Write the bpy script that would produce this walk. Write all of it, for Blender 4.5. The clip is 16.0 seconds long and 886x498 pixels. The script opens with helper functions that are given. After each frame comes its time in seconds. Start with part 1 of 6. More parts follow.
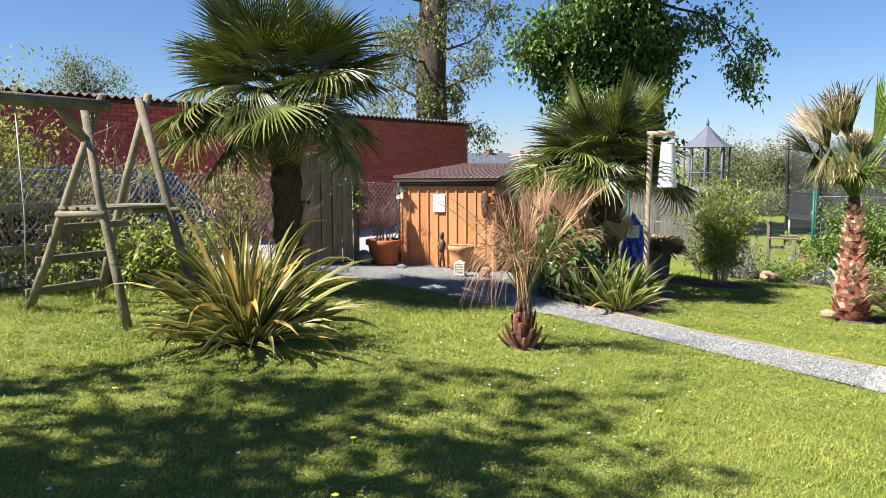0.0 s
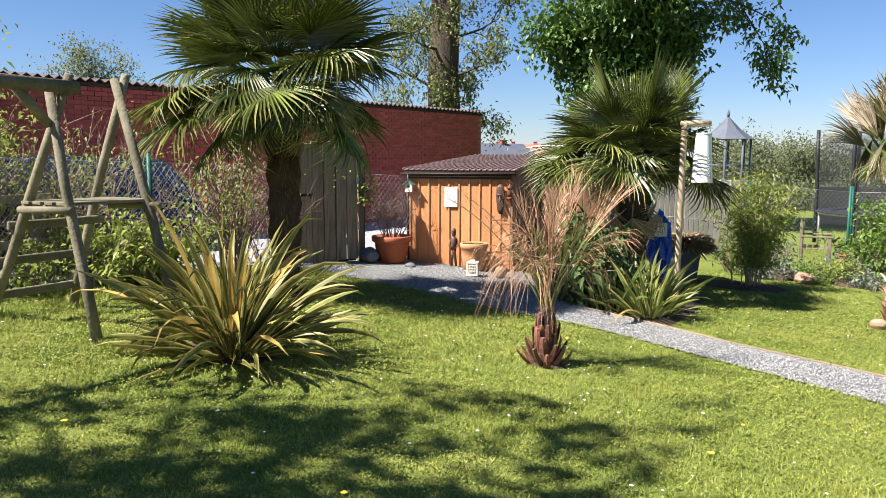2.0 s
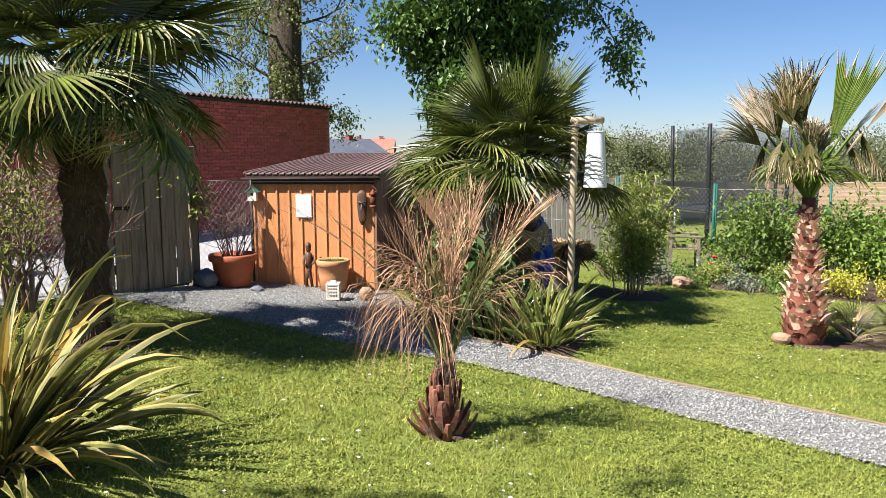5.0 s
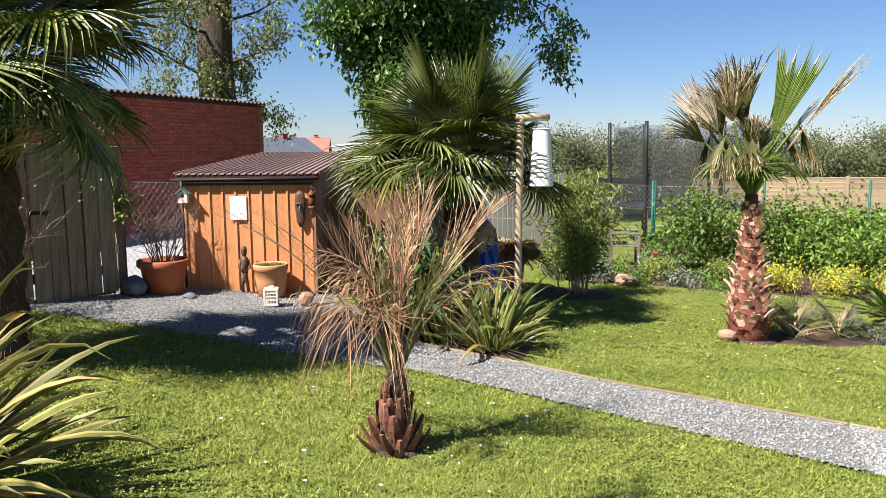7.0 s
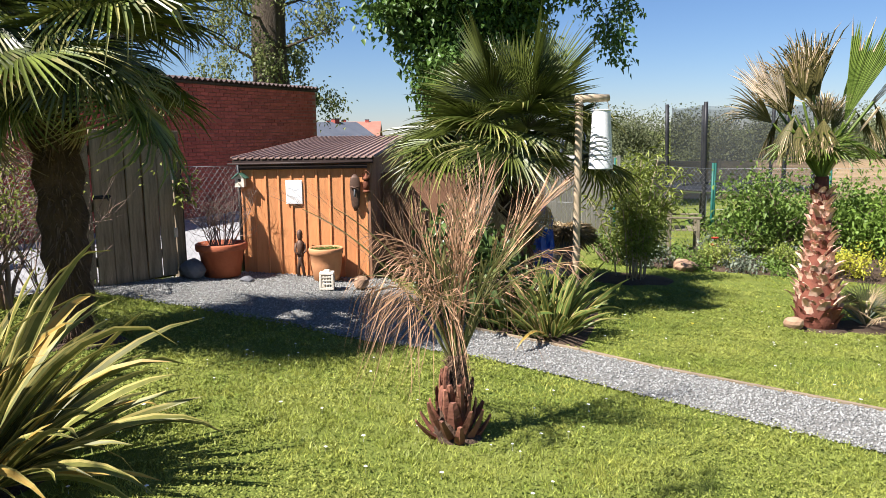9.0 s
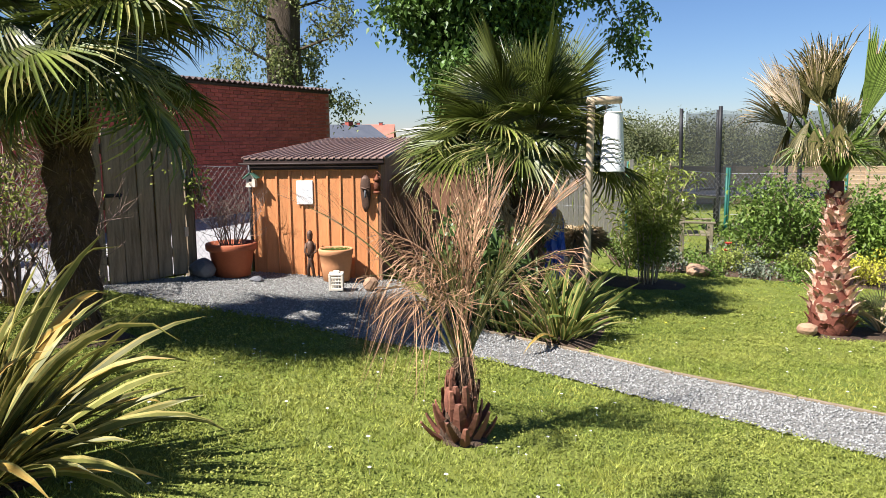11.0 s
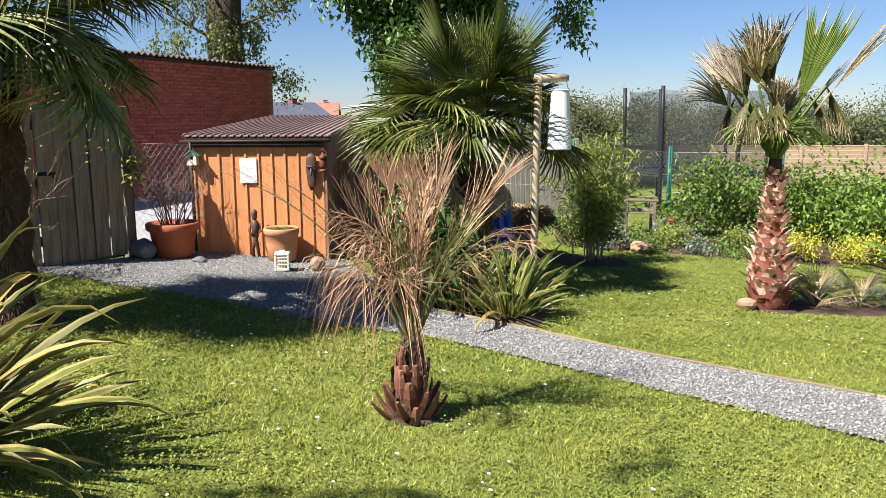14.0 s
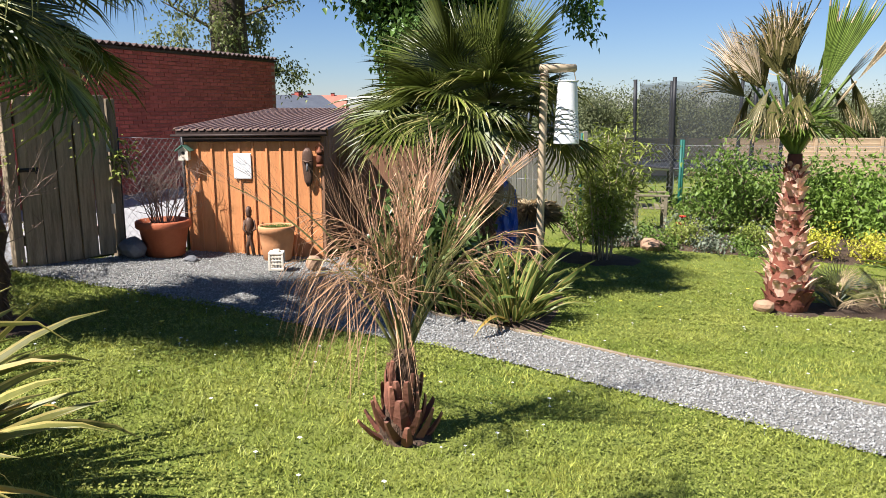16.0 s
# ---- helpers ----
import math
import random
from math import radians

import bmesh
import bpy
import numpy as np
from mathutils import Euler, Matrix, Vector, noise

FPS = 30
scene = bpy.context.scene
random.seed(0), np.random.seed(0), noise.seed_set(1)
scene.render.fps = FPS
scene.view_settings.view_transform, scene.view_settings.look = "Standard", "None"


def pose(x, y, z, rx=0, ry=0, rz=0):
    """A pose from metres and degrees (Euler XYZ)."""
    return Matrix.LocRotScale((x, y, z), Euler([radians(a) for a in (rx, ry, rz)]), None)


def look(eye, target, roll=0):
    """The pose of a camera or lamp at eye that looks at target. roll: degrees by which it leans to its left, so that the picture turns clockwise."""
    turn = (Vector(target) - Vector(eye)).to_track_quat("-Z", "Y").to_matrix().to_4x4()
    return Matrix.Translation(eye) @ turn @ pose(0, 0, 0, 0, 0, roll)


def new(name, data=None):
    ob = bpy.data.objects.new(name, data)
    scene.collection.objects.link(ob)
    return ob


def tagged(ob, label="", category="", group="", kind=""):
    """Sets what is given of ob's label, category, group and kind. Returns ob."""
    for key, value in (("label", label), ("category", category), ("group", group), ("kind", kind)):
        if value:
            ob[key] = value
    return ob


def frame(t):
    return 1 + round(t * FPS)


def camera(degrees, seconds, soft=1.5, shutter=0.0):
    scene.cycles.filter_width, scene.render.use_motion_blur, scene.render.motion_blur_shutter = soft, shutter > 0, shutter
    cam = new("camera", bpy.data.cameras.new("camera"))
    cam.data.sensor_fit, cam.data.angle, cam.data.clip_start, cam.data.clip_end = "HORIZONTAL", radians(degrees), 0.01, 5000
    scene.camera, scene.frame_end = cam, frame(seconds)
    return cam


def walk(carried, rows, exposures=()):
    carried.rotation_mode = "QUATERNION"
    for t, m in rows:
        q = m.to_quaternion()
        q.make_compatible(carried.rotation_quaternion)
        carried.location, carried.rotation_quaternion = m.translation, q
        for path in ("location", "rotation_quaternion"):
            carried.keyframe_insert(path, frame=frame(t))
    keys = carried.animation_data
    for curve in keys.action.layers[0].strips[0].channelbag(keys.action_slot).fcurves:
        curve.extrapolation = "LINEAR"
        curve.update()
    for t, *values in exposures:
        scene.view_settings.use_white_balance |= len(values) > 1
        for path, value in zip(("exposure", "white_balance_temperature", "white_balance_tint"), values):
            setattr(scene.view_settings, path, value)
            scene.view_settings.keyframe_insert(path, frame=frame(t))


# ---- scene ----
cam = camera(59.7, 16.0, soft=0.6)
PATH = [
    (0, (0.063, 0.003, 1.566), (0.057, 1.991, 1.347), -0.2),
    (0.5, (0.03, 0.074, 1.558), (0.046, 2.061, 1.333), -0.8),
    (1, (0.059, 0.25, 1.542), (0.052, 2.234, 1.287), -0.6),
    (1.5, (0.082, 0.507, 1.569), (0.027, 2.491, 1.319), -0.0),
    (2, (0.048, 0.793, 1.578), (0.014, 2.778, 1.334), 0.2),
    (2.5, (-0.016, 1.061, 1.606), (-0.005, 3.045, 1.352), -0.7),
    (3, (0.017, 1.37, 1.611), (0.028, 3.352, 1.346), -1.3),
    (3.5, (0.027, 1.624, 1.626), (0.057, 3.607, 1.372), -0.7),
    (4, (-0.015, 1.889, 1.66), (0.162, 3.865, 1.41), 0.2),
    (4.2, (-0.028, 1.983, 1.652), (0.202, 3.953, 1.402), 0.1),
    (6.3, (-0.09, 2.478, 1.661), (0.37, 4.406, 1.392), -0.2),
    (6.5, (-0.074, 2.505, 1.645), (0.403, 4.429, 1.377), -0.3),
    (7, (-0.08, 2.502, 1.656), (0.44, 4.415, 1.392), -0.4),
    (7.5, (-0.09, 2.51, 1.655), (0.447, 4.418, 1.393), -0.2),
    (8, (-0.088, 2.524, 1.646), (0.433, 4.435, 1.369), -0.0),
    (8.5, (-0.103, 2.556, 1.647), (0.381, 4.473, 1.347), -0.3),
    (9, (-0.117, 2.598, 1.644), (0.276, 4.535, 1.341), -0.8),
    (9.2, (-0.131, 2.611, 1.658), (0.228, 4.555, 1.355), -0.9),
    (11.3, (-0.08, 2.622, 1.618), (0.287, 4.566, 1.326), -0.2),
    (11.5, (-0.095, 2.621, 1.624), (0.294, 4.561, 1.331), -0.1),
    (12, (-0.101, 2.61, 1.626), (0.324, 4.543, 1.333), 0.2),
    (12.5, (-0.093, 2.601, 1.628), (0.359, 4.527, 1.337), -0.0),
    (13, (-0.096, 2.604, 1.631), (0.378, 4.525, 1.338), -0.1),
    (13.5, (-0.097, 2.616, 1.624), (0.386, 4.532, 1.315), 0.2),
    (14, (-0.089, 2.662, 1.608), (0.405, 4.568, 1.261), -0.1),
    (14.5, (-0.031, 2.785, 1.61), (0.473, 4.689, 1.263), -0.2),
    (15, (0.048, 2.904, 1.626), (0.552, 4.815, 1.322), 0.2),
    (15.5, (0.069, 2.952, 1.61), (0.558, 4.863, 1.282), 0.0),
    (16, (0.068, 2.984, 1.605), (0.539, 4.893, 1.24), -0.2),
]
walk(cam, [(t, look(eye, target, roll)) for t, eye, target, roll in PATH], [(0.0, 1.60, 5500, 17), (3.0, 1.56, 5500, 17), (6.3, 1.38, 5500, 17), (13.5, 1.38, 5500, 17), (16.0, 1.34, 5500, 17)])


# ---- world and sun ----
SUN_EL, SUN_DIR = radians(50), Vector((0.93, 0.37, 0)).normalized()   # way in which the light travels on the ground
world = bpy.data.worlds.new("sky")
scene.world = world
world.use_nodes = True
wn = world.node_tree.nodes
sky = wn.new("ShaderNodeTexSky")
sky.sky_type, sky.sun_disc, sky.sun_elevation = "NISHITA", False, SUN_EL
sky.sun_rotation = math.atan2(-SUN_DIR.x, -SUN_DIR.y)
sky.air_density, sky.dust_density, sky.ozone_density = 1.0, 0.0, 5.0
wn["Background"].inputs["Strength"].default_value = 0.036
world.node_tree.links.new(sky.outputs[0], wn["Background"].inputs["Color"])
sun = new("sun", bpy.data.lights.new("sun", "SUN"))
sun.data.energy, sun.data.angle, sun.data.color = 5.1, radians(0.6), (1.0, 0.885, 0.69)
light_way = Vector((SUN_DIR.x * math.cos(SUN_EL), SUN_DIR.y * math.cos(SUN_EL), -math.sin(SUN_EL)))
sun.matrix_world = look((-30, -10, 40), Vector((-30, -10, 40)) + light_way)


# ---- materials ----
def material(name, low, high, scale=6.0, rough=0.8, bump=0.3, fine=60.0, piece=0.0, island=0.0, metal=0.0, thin=0.0, spec=0.3, stretch=(1, 1, 1), relief=0.01):
    """Two colours mixed by a coarse and a fine noise; piece and island vary the value by object and by loose piece; thin lets light through."""
    m = bpy.data.materials.new(name)
    m.use_nodes = True
    n, l = m.node_tree.nodes, m.node_tree.links
    bsdf = n["Principled BSDF"]
    co, mp = n.new("ShaderNodeTexCoord"), n.new("ShaderNodeMapping")
    mp.inputs["Scale"].default_value = stretch
    l.new(co.outputs["Object"], mp.inputs["Vector"])
    big, small = n.new("ShaderNodeTexNoise"), n.new("ShaderNodeTexNoise")
    for t, s in ((big, scale), (small, fine)):
        t.inputs["Scale"].default_value = s
        t.inputs["Detail"].default_value = 5
        l.new(mp.outputs[0], t.inputs["Vector"])
    mixv = n.new("ShaderNodeMath")
    mixv.operation = "MULTIPLY_ADD"
    l.new(small.outputs["Fac"], mixv.inputs[0])
    mixv.inputs[1].default_value = 0.5
    half = n.new("ShaderNodeMath")
    half.operation = "MULTIPLY_ADD"
    l.new(big.outputs["Fac"], half.inputs[0])
    half.inputs[1].default_value, half.inputs[2].default_value = 1.4, -0.45
    l.new(half.outputs[0], mixv.inputs[2])
    ramp = n.new("ShaderNodeMix")
    ramp.data_type = "RGBA"
    ramp.clamp_factor = True
    l.new(mixv.outputs[0], ramp.inputs["Factor"])
    ramp.inputs[6].default_value, ramp.inputs[7].default_value = (*low, 1), (*high, 1)
    colour = ramp.outputs[2]
    for amount, kind in ((piece, "object"), (island, "island")):
        if amount:
            src = n.new("ShaderNodeObjectInfo").outputs["Random"] if kind == "object" else n.new("ShaderNodeNewGeometry").outputs["Random Per Island"]
            rng, hsv = n.new("ShaderNodeMapRange"), n.new("ShaderNodeHueSaturation")
            rng.inputs["To Min"].default_value, rng.inputs["To Max"].default_value = 1 - amount, 1 + amount
            l.new(src, rng.inputs["Value"])
            l.new(rng.outputs[0], hsv.inputs["Value"])
            l.new(colour, hsv.inputs["Color"])
            colour = hsv.outputs[0]
    l.new(colour, bsdf.inputs["Base Color"])
    bsdf.inputs["Roughness"].default_value, bsdf.inputs["Metallic"].default_value = rough, metal
    bsdf.inputs["Specular IOR Level"].default_value = spec
    if bump:
        b = n.new("ShaderNodeBump")
        b.inputs["Strength"].default_value, b.inputs["Distance"].default_value = bump, relief
        l.new(small.outputs["Fac"], b.inputs["Height"])
        l.new(b.outputs[0], bsdf.inputs["Normal"])
    if thin:
        tr, mx = n.new("ShaderNodeBsdfTranslucent"), n.new("ShaderNodeMixShader")
        l.new(colour, tr.inputs["Color"])
        mx.inputs[0].default_value = thin
        l.new(bsdf.outputs[0], mx.inputs[1])
        l.new(tr.outputs[0], mx.inputs[2])
        l.new(mx.outputs[0], n["Material Output"].inputs["Surface"])
    return m


M = {}
M["lawn"] = material("lawn", (0.085, 0.125, 0.018), (0.205, 0.218, 0.048), 0.9, 0.95, 0.8, 45, relief=0.03, spec=0.1)
M["blade"] = material("grass_blade", (0.125, 0.20, 0.020), (0.44, 0.43, 0.085), 1.7, 0.5, 0, 30, island=0.42, thin=0.28, spec=0.3)
M["field"] = material("field", (0.06, 0.10, 0.02), (0.14, 0.18, 0.04), 0.15, 0.95, 0.5, 3, spec=0.1)
M["soil"] = material("soil", (0.035, 0.022, 0.014), (0.12, 0.08, 0.05), 5, 0.95, 0.9, 60, relief=0.03)
M["gravel"] = material("gravel_bed", (0.13, 0.126, 0.112), (0.25, 0.242, 0.217), 25, 0.95, 0.6, 140, relief=0.015)
M["pebble"] = material("pebble", (0.17, 0.17, 0.16), (0.36, 0.36, 0.335), 30, 0.85, 0.2, 200, island=0.45)
M["road"] = material("road", (0.24, 0.24, 0.24), (0.38, 0.375, 0.37), 2.5, 0.95, 0.6, 90, relief=0.01)
M["edging"] = material("edging_wood", (0.16, 0.12, 0.075), (0.34, 0.27, 0.18), 9, 0.85, 0.5, 60, piece=0.2, stretch=(1, 1, 6))
M["brick"] = material("brick", (0.27, 0.060, 0.045), (0.40, 0.098, 0.072), 7, 0.9, 0.4, 90, piece=0.2, island=0.18)
M["mortar"] = material("mortar", (0.30, 0.15, 0.12), (0.42, 0.24, 0.19), 4, 0.95, 0.4, 80)
M["roofing"] = material("corrugated_sheet", (0.05, 0.035, 0.03), (0.13, 0.09, 0.08), 3, 0.8, 0.3, 40)
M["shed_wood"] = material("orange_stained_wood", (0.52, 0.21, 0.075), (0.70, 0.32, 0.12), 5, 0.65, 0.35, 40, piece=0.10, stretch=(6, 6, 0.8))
# shed-side stain, darkened to carry the sides' shade; also used for the board screen
M["shed_side"] = material("darkened_stained_wood", (0.18, 0.092, 0.05), (0.32, 0.17, 0.095), 5, 0.75, 0.35, 40, piece=0.15, stretch=(6, 6, 0.8))
M["shed_roof"] = material("brown_ribbed_roof", (0.20, 0.125, 0.10), (0.34, 0.235, 0.19), 3, 0.55, 0.2, 50)
M["dark_trim"] = material("dark_brown_trim", (0.022, 0.014, 0.012), (0.06, 0.038, 0.03), 8, 0.6, 0.2, 60)
M["gate_wood"] = material("weathered_grey_wood", (0.105, 0.082, 0.050), (0.40, 0.315, 0.205), 5, 0.85, 0.8, 45, piece=0.28, stretch=(7, 7, 0.6))
M["log"] = material("weathered_log", (0.060, 0.054, 0.032), (0.28, 0.24, 0.15), 4, 0.85, 0.7, 40, piece=0.18)
M["fence_wood"] = material("pale_fence_wood", (0.33, 0.225, 0.135), (0.54, 0.395, 0.26), 3, 0.85, 0.4, 40, piece=0.18, stretch=(1, 1, 5))
M["grey_slat"] = material("silver_grey_slat", (0.24, 0.21, 0.17), (0.44, 0.40, 0.33), 3, 0.85, 0.4, 40, piece=0.2, stretch=(6, 6, 0.6))
M["bamboo_pole"] = material("dry_bamboo", (0.30, 0.22, 0.13), (0.52, 0.42, 0.28), 7, 0.6, 0.3, 60, stretch=(4, 4, 0.5))
M["terracotta"] = material("terracotta", (0.28, 0.075, 0.032), (0.43, 0.135, 0.058), 5, 0.7, 0.25, 50)
M["pale_terracotta"] = material("pale_terracotta", (0.44, 0.20, 0.085), (0.58, 0.30, 0.14), 5, 0.75, 0.25, 50)
M["stone"] = material("grey_stone", (0.07, 0.075, 0.08), (0.2, 0.2, 0.21), 4, 0.85, 0.5, 40)
M["tan_stone"] = material("tan_stone", (0.26, 0.16, 0.095), (0.44, 0.29, 0.18), 6, 0.8, 0.4, 50)
M["white_paint"] = material("white_paint", (0.66, 0.66, 0.64), (0.82, 0.82, 0.80), 6, 0.6, 0.15, 80)
M["cream"] = material("cream_ceramic", (0.60, 0.54, 0.42), (0.78, 0.72, 0.60), 9, 0.6, 0.3, 60)
M["grey_ink"] = material("grey_ink", (0.22, 0.24, 0.27), (0.34, 0.36, 0.4), 8, 0.7, 0, 50)
M["bronze"] = material("dark_bronze", (0.05, 0.03, 0.022), (0.15, 0.09, 0.06), 14, 0.55, 0.4, 60, metal=0.3)
M["rust"] = material("rusty_metal", (0.10, 0.035, 0.018), (0.24, 0.09, 0.045), 12, 0.7, 0.4, 70, metal=0.4)
M["black_metal"] = material("black_metal", (0.010, 0.010, 0.011), (0.028, 0.028, 0.03), 10, 0.5, 0.1, 60)
M["green_metal"] = material("green_coated_metal", (0.012, 0.075, 0.055), (0.022, 0.12, 0.09), 10, 0.5, 0.1, 60)
M["green_paint"] = material("green_roof_paint", (0.045, 0.115, 0.075), (0.09, 0.19, 0.13), 10, 0.6, 0.2, 60)
M["wire"] = material("galvanised_wire", (0.30, 0.30, 0.30), (0.46, 0.46, 0.45), 10, 0.5, 0, 60, metal=0.3)
M["steel"] = material("galvanised_steel", (0.38, 0.38, 0.38), (0.55, 0.55, 0.55), 10, 0.4, 0.1, 60, metal=0.7)
M["blue_plastic"] = material("blue_plastic_sack", (0.009, 0.045, 0.32), (0.022, 0.10, 0.50), 7, 0.35, 0.4, 30, spec=0.5)
M["straw"] = material("straw", (0.40, 0.30, 0.16), (0.66, 0.54, 0.34), 9, 0.8, 0, 60, island=0.3, thin=0.15)
M["car_blue"] = material("dark_blue_car_paint", (0.007, 0.012, 0.030), (0.011, 0.019, 0.045), 2, 0.16, 0, 40, spec=0.6)
M["car_silver"] = material("silver_car_paint", (0.30, 0.32, 0.35), (0.40, 0.42, 0.45), 2, 0.3, 0, 40, spec=0.6, metal=0.3)
M["car_glass"] = material("car_glass", (0.010, 0.012, 0.016), (0.03, 0.035, 0.045), 2, 0.06, 0, 40, spec=0.7)
M["rubber"] = material("rubber", (0.012, 0.012, 0.012), (0.03, 0.03, 0.03), 8, 0.8, 0.2, 60)
M["slate"] = material("slate_roof", (0.07, 0.08, 0.10), (0.13, 0.14, 0.165), 2, 0.7, 0.2, 12)
M["red_tile"] = material("red_roof_tile", (0.26, 0.11, 0.075), (0.36, 0.17, 0.12), 2, 0.8, 0.2, 12)
M["render_wall"] = material("rendered_wall", (0.42, 0.40, 0.36), (0.56, 0.53, 0.48), 1, 0.85, 0.2, 15)
M["window_dark"] = material("window_pane_dark", (0.02, 0.024, 0.03), (0.05, 0.055, 0.065), 1, 0.1, 0, 15, spec=0.6)
M["bark"] = material("bark", (0.045, 0.033, 0.022), (0.135, 0.105, 0.075), 3, 0.95, 1.0, 22, relief=0.06, stretch=(3, 3, 0.6))
M["fibre"] = material("palm_fibre", (0.038, 0.024, 0.015), (0.15, 0.092, 0.056), 8, 0.95, 0.9, 50, relief=0.03, stretch=(2, 2, 0.7))
M["fibre_hair"] = material("palm_fibre_hair", (0.07, 0.042, 0.024), (0.24, 0.155, 0.095), 8, 0.9, 0, 50, island=0.4)
M["scale_core"] = material("palm_trunk_red", (0.085, 0.026, 0.017), (0.24, 0.085, 0.05), 9, 0.8, 0.6, 60)
M["scale"] = material("palm_leaf_base", (0.47, 0.25, 0.165), (0.75, 0.54, 0.40), 9, 0.75, 0.4, 60, piece=0.3, stretch=(1, 1, 0.5))
M["stub"] = material("palm_stub", (0.095, 0.03, 0.02), (0.28, 0.125, 0.075), 9, 0.7, 0.4, 60, piece=0.3, stretch=(1, 1, 0.4))
M["palm_green"] = material("palm_leaf", (0.014, 0.030, 0.005), (0.18, 0.207, 0.034), 3, 0.38, 0, 40, piece=0.45, island=0.34, thin=0.10, spec=0.5)
M["palm_tip"] = material("palm_leaf_frayed_tip", (0.12, 0.125, 0.032), (0.36, 0.33, 0.11), 5, 0.5, 0, 40, piece=0.25, island=0.3, thin=0.2, spec=0.3)
M["palm_singed"] = material("palm_leaf_olive_brown", (0.050, 0.056, 0.014), (0.21, 0.175, 0.062), 5, 0.55, 0, 40, piece=0.25, island=0.4, thin=0.2, spec=0.3)
M["clover"] = material("clover_leaf", (0.09, 0.15, 0.018), (0.36, 0.36, 0.08), 1.1, 0.6, 0, 30, island=0.38, thin=0.25, spec=0.2)
M["palm_lime"] = material("palm_leaf_lime", (0.085, 0.135, 0.018), (0.20, 0.265, 0.045), 5, 0.45, 0, 40, piece=0.15, island=0.4, thin=0.28, spec=0.45)
M["palm_dry"] = material("palm_leaf_dry", (0.28, 0.195, 0.10), (0.58, 0.455, 0.28), 6, 0.7, 0, 50, piece=0.2, island=0.35, thin=0.15)
M["frond_dry"] = material("frond_dry_russet", (0.27, 0.138, 0.068), (0.58, 0.365, 0.215), 6, 0.7, 0, 50, piece=0.22, island=0.4, thin=0.15)
M["frond_green"] = material("frond_olive", (0.11, 0.115, 0.035), (0.25, 0.235, 0.085), 6, 0.5, 0, 50, piece=0.2, island=0.25, thin=0.2)
M["strap_edge"] = material("strap_leaf_cream", (0.22, 0.185, 0.042), (0.48, 0.405, 0.125), 7, 0.55, 0, 40, piece=0.3, thin=0.2, spec=0.3)
M["strap_core"] = material("strap_leaf_green", (0.050, 0.066, 0.011), (0.20, 0.19, 0.042), 7, 0.45, 0, 40, piece=0.4, thin=0.2, spec=0.35)
M["strap_green"] = material("strap_leaf_fresh", (0.065, 0.105, 0.020), (0.20, 0.26, 0.06), 7, 0.4, 0, 40, piece=0.35, thin=0.25, spec=0.4)
M["strap_orange"] = material("strap_leaf_orange", (0.32, 0.19, 0.03), (0.54, 0.37, 0.085), 7, 0.5, 0, 40, piece=0.2, thin=0.25, spec=0.4)
M["leaf_tree"] = material("tree_leaf", (0.040, 0.088, 0.016), (0.125, 0.20, 0.038), 0.6, 0.45, 0, 9, island=0.4, thin=0.25, spec=0.4)
M["leaf_spring"] = material("spring_leaf", (0.19, 0.235, 0.04), (0.37, 0.385, 0.09), 0.8, 0.55, 0, 9, island=0.3, thin=0.42)
M["leaf_old"] = material("small_grey_green_leaf", (0.10, 0.125, 0.035), (0.23, 0.25, 0.085), 0.8, 0.5, 0, 9, island=0.35, thin=0.3, spec=0.35)
M["palm_bleach"] = material("palm_leaf_bleached", (0.42, 0.31, 0.19), (0.72, 0.61, 0.45), 6, 0.7, 0, 50, piece=0.15, island=0.35, thin=0.12)
M["leaf_shrub"] = material("shrub_leaf", (0.09, 0.155, 0.022), (0.20, 0.28, 0.05), 2, 0.5, 0, 12, island=0.35, thin=0.38, spec=0.35)
M["leaf_fresh"] = material("fresh_fruit_leaf", (0.11, 0.19, 0.024), (0.25, 0.345, 0.058), 2, 0.5, 0, 12, island=0.35, thin=0.4, spec=0.3)
M["leaf_bamboo"] = material("bamboo_leaf", (0.18, 0.24, 0.036), (0.38, 0.41, 0.088), 2, 0.5, 0, 12, island=0.38, thin=0.38)
M["leaf_dark"] = material("evergreen_leaf", (0.035, 0.070, 0.015), (0.12, 0.175, 0.045), 3, 0.32, 0, 12, island=0.35, thin=0.12, spec=0.5)
M["leaf_yellow"] = material("yellow_leaf", (0.34, 0.34, 0.025), (0.54, 0.50, 0.05), 3, 0.55, 0, 12, island=0.25, thin=0.2)
M["leaf_grey"] = material("grey_green_leaf", (0.11, 0.135, 0.09), (0.22, 0.245, 0.17), 3, 0.6, 0, 12, island=0.25, thin=0.15)
M["leaf_far"] = material("distant_foliage", (0.12, 0.145, 0.065), (0.24, 0.25, 0.13), 0.3, 1.0, 0, 3, island=0.25, thin=0.45)
M["twig"] = material("twig", (0.15, 0.10, 0.078), (0.33, 0.235, 0.18), 6, 0.85, 0, 40, island=0.3)
M["petal_red"] = material("red_petal", (0.42, 0.02, 0.015), (0.6, 0.06, 0.03), 9, 0.6, 0, 40)
M["petal_orange"] = material("orange_petal", (0.50, 0.10, 0.05), (0.66, 0.22, 0.13), 9, 0.6, 0, 40)
M["petal_white"] = material("white_petal", (0.7, 0.7, 0.66), (0.82, 0.82, 0.8), 9, 0.6, 0, 40)
M["petal_yellow"] = material("dandelion_petal", (0.7, 0.56, 0.02), (0.8, 0.68, 0.05), 9, 0.6, 0, 40)


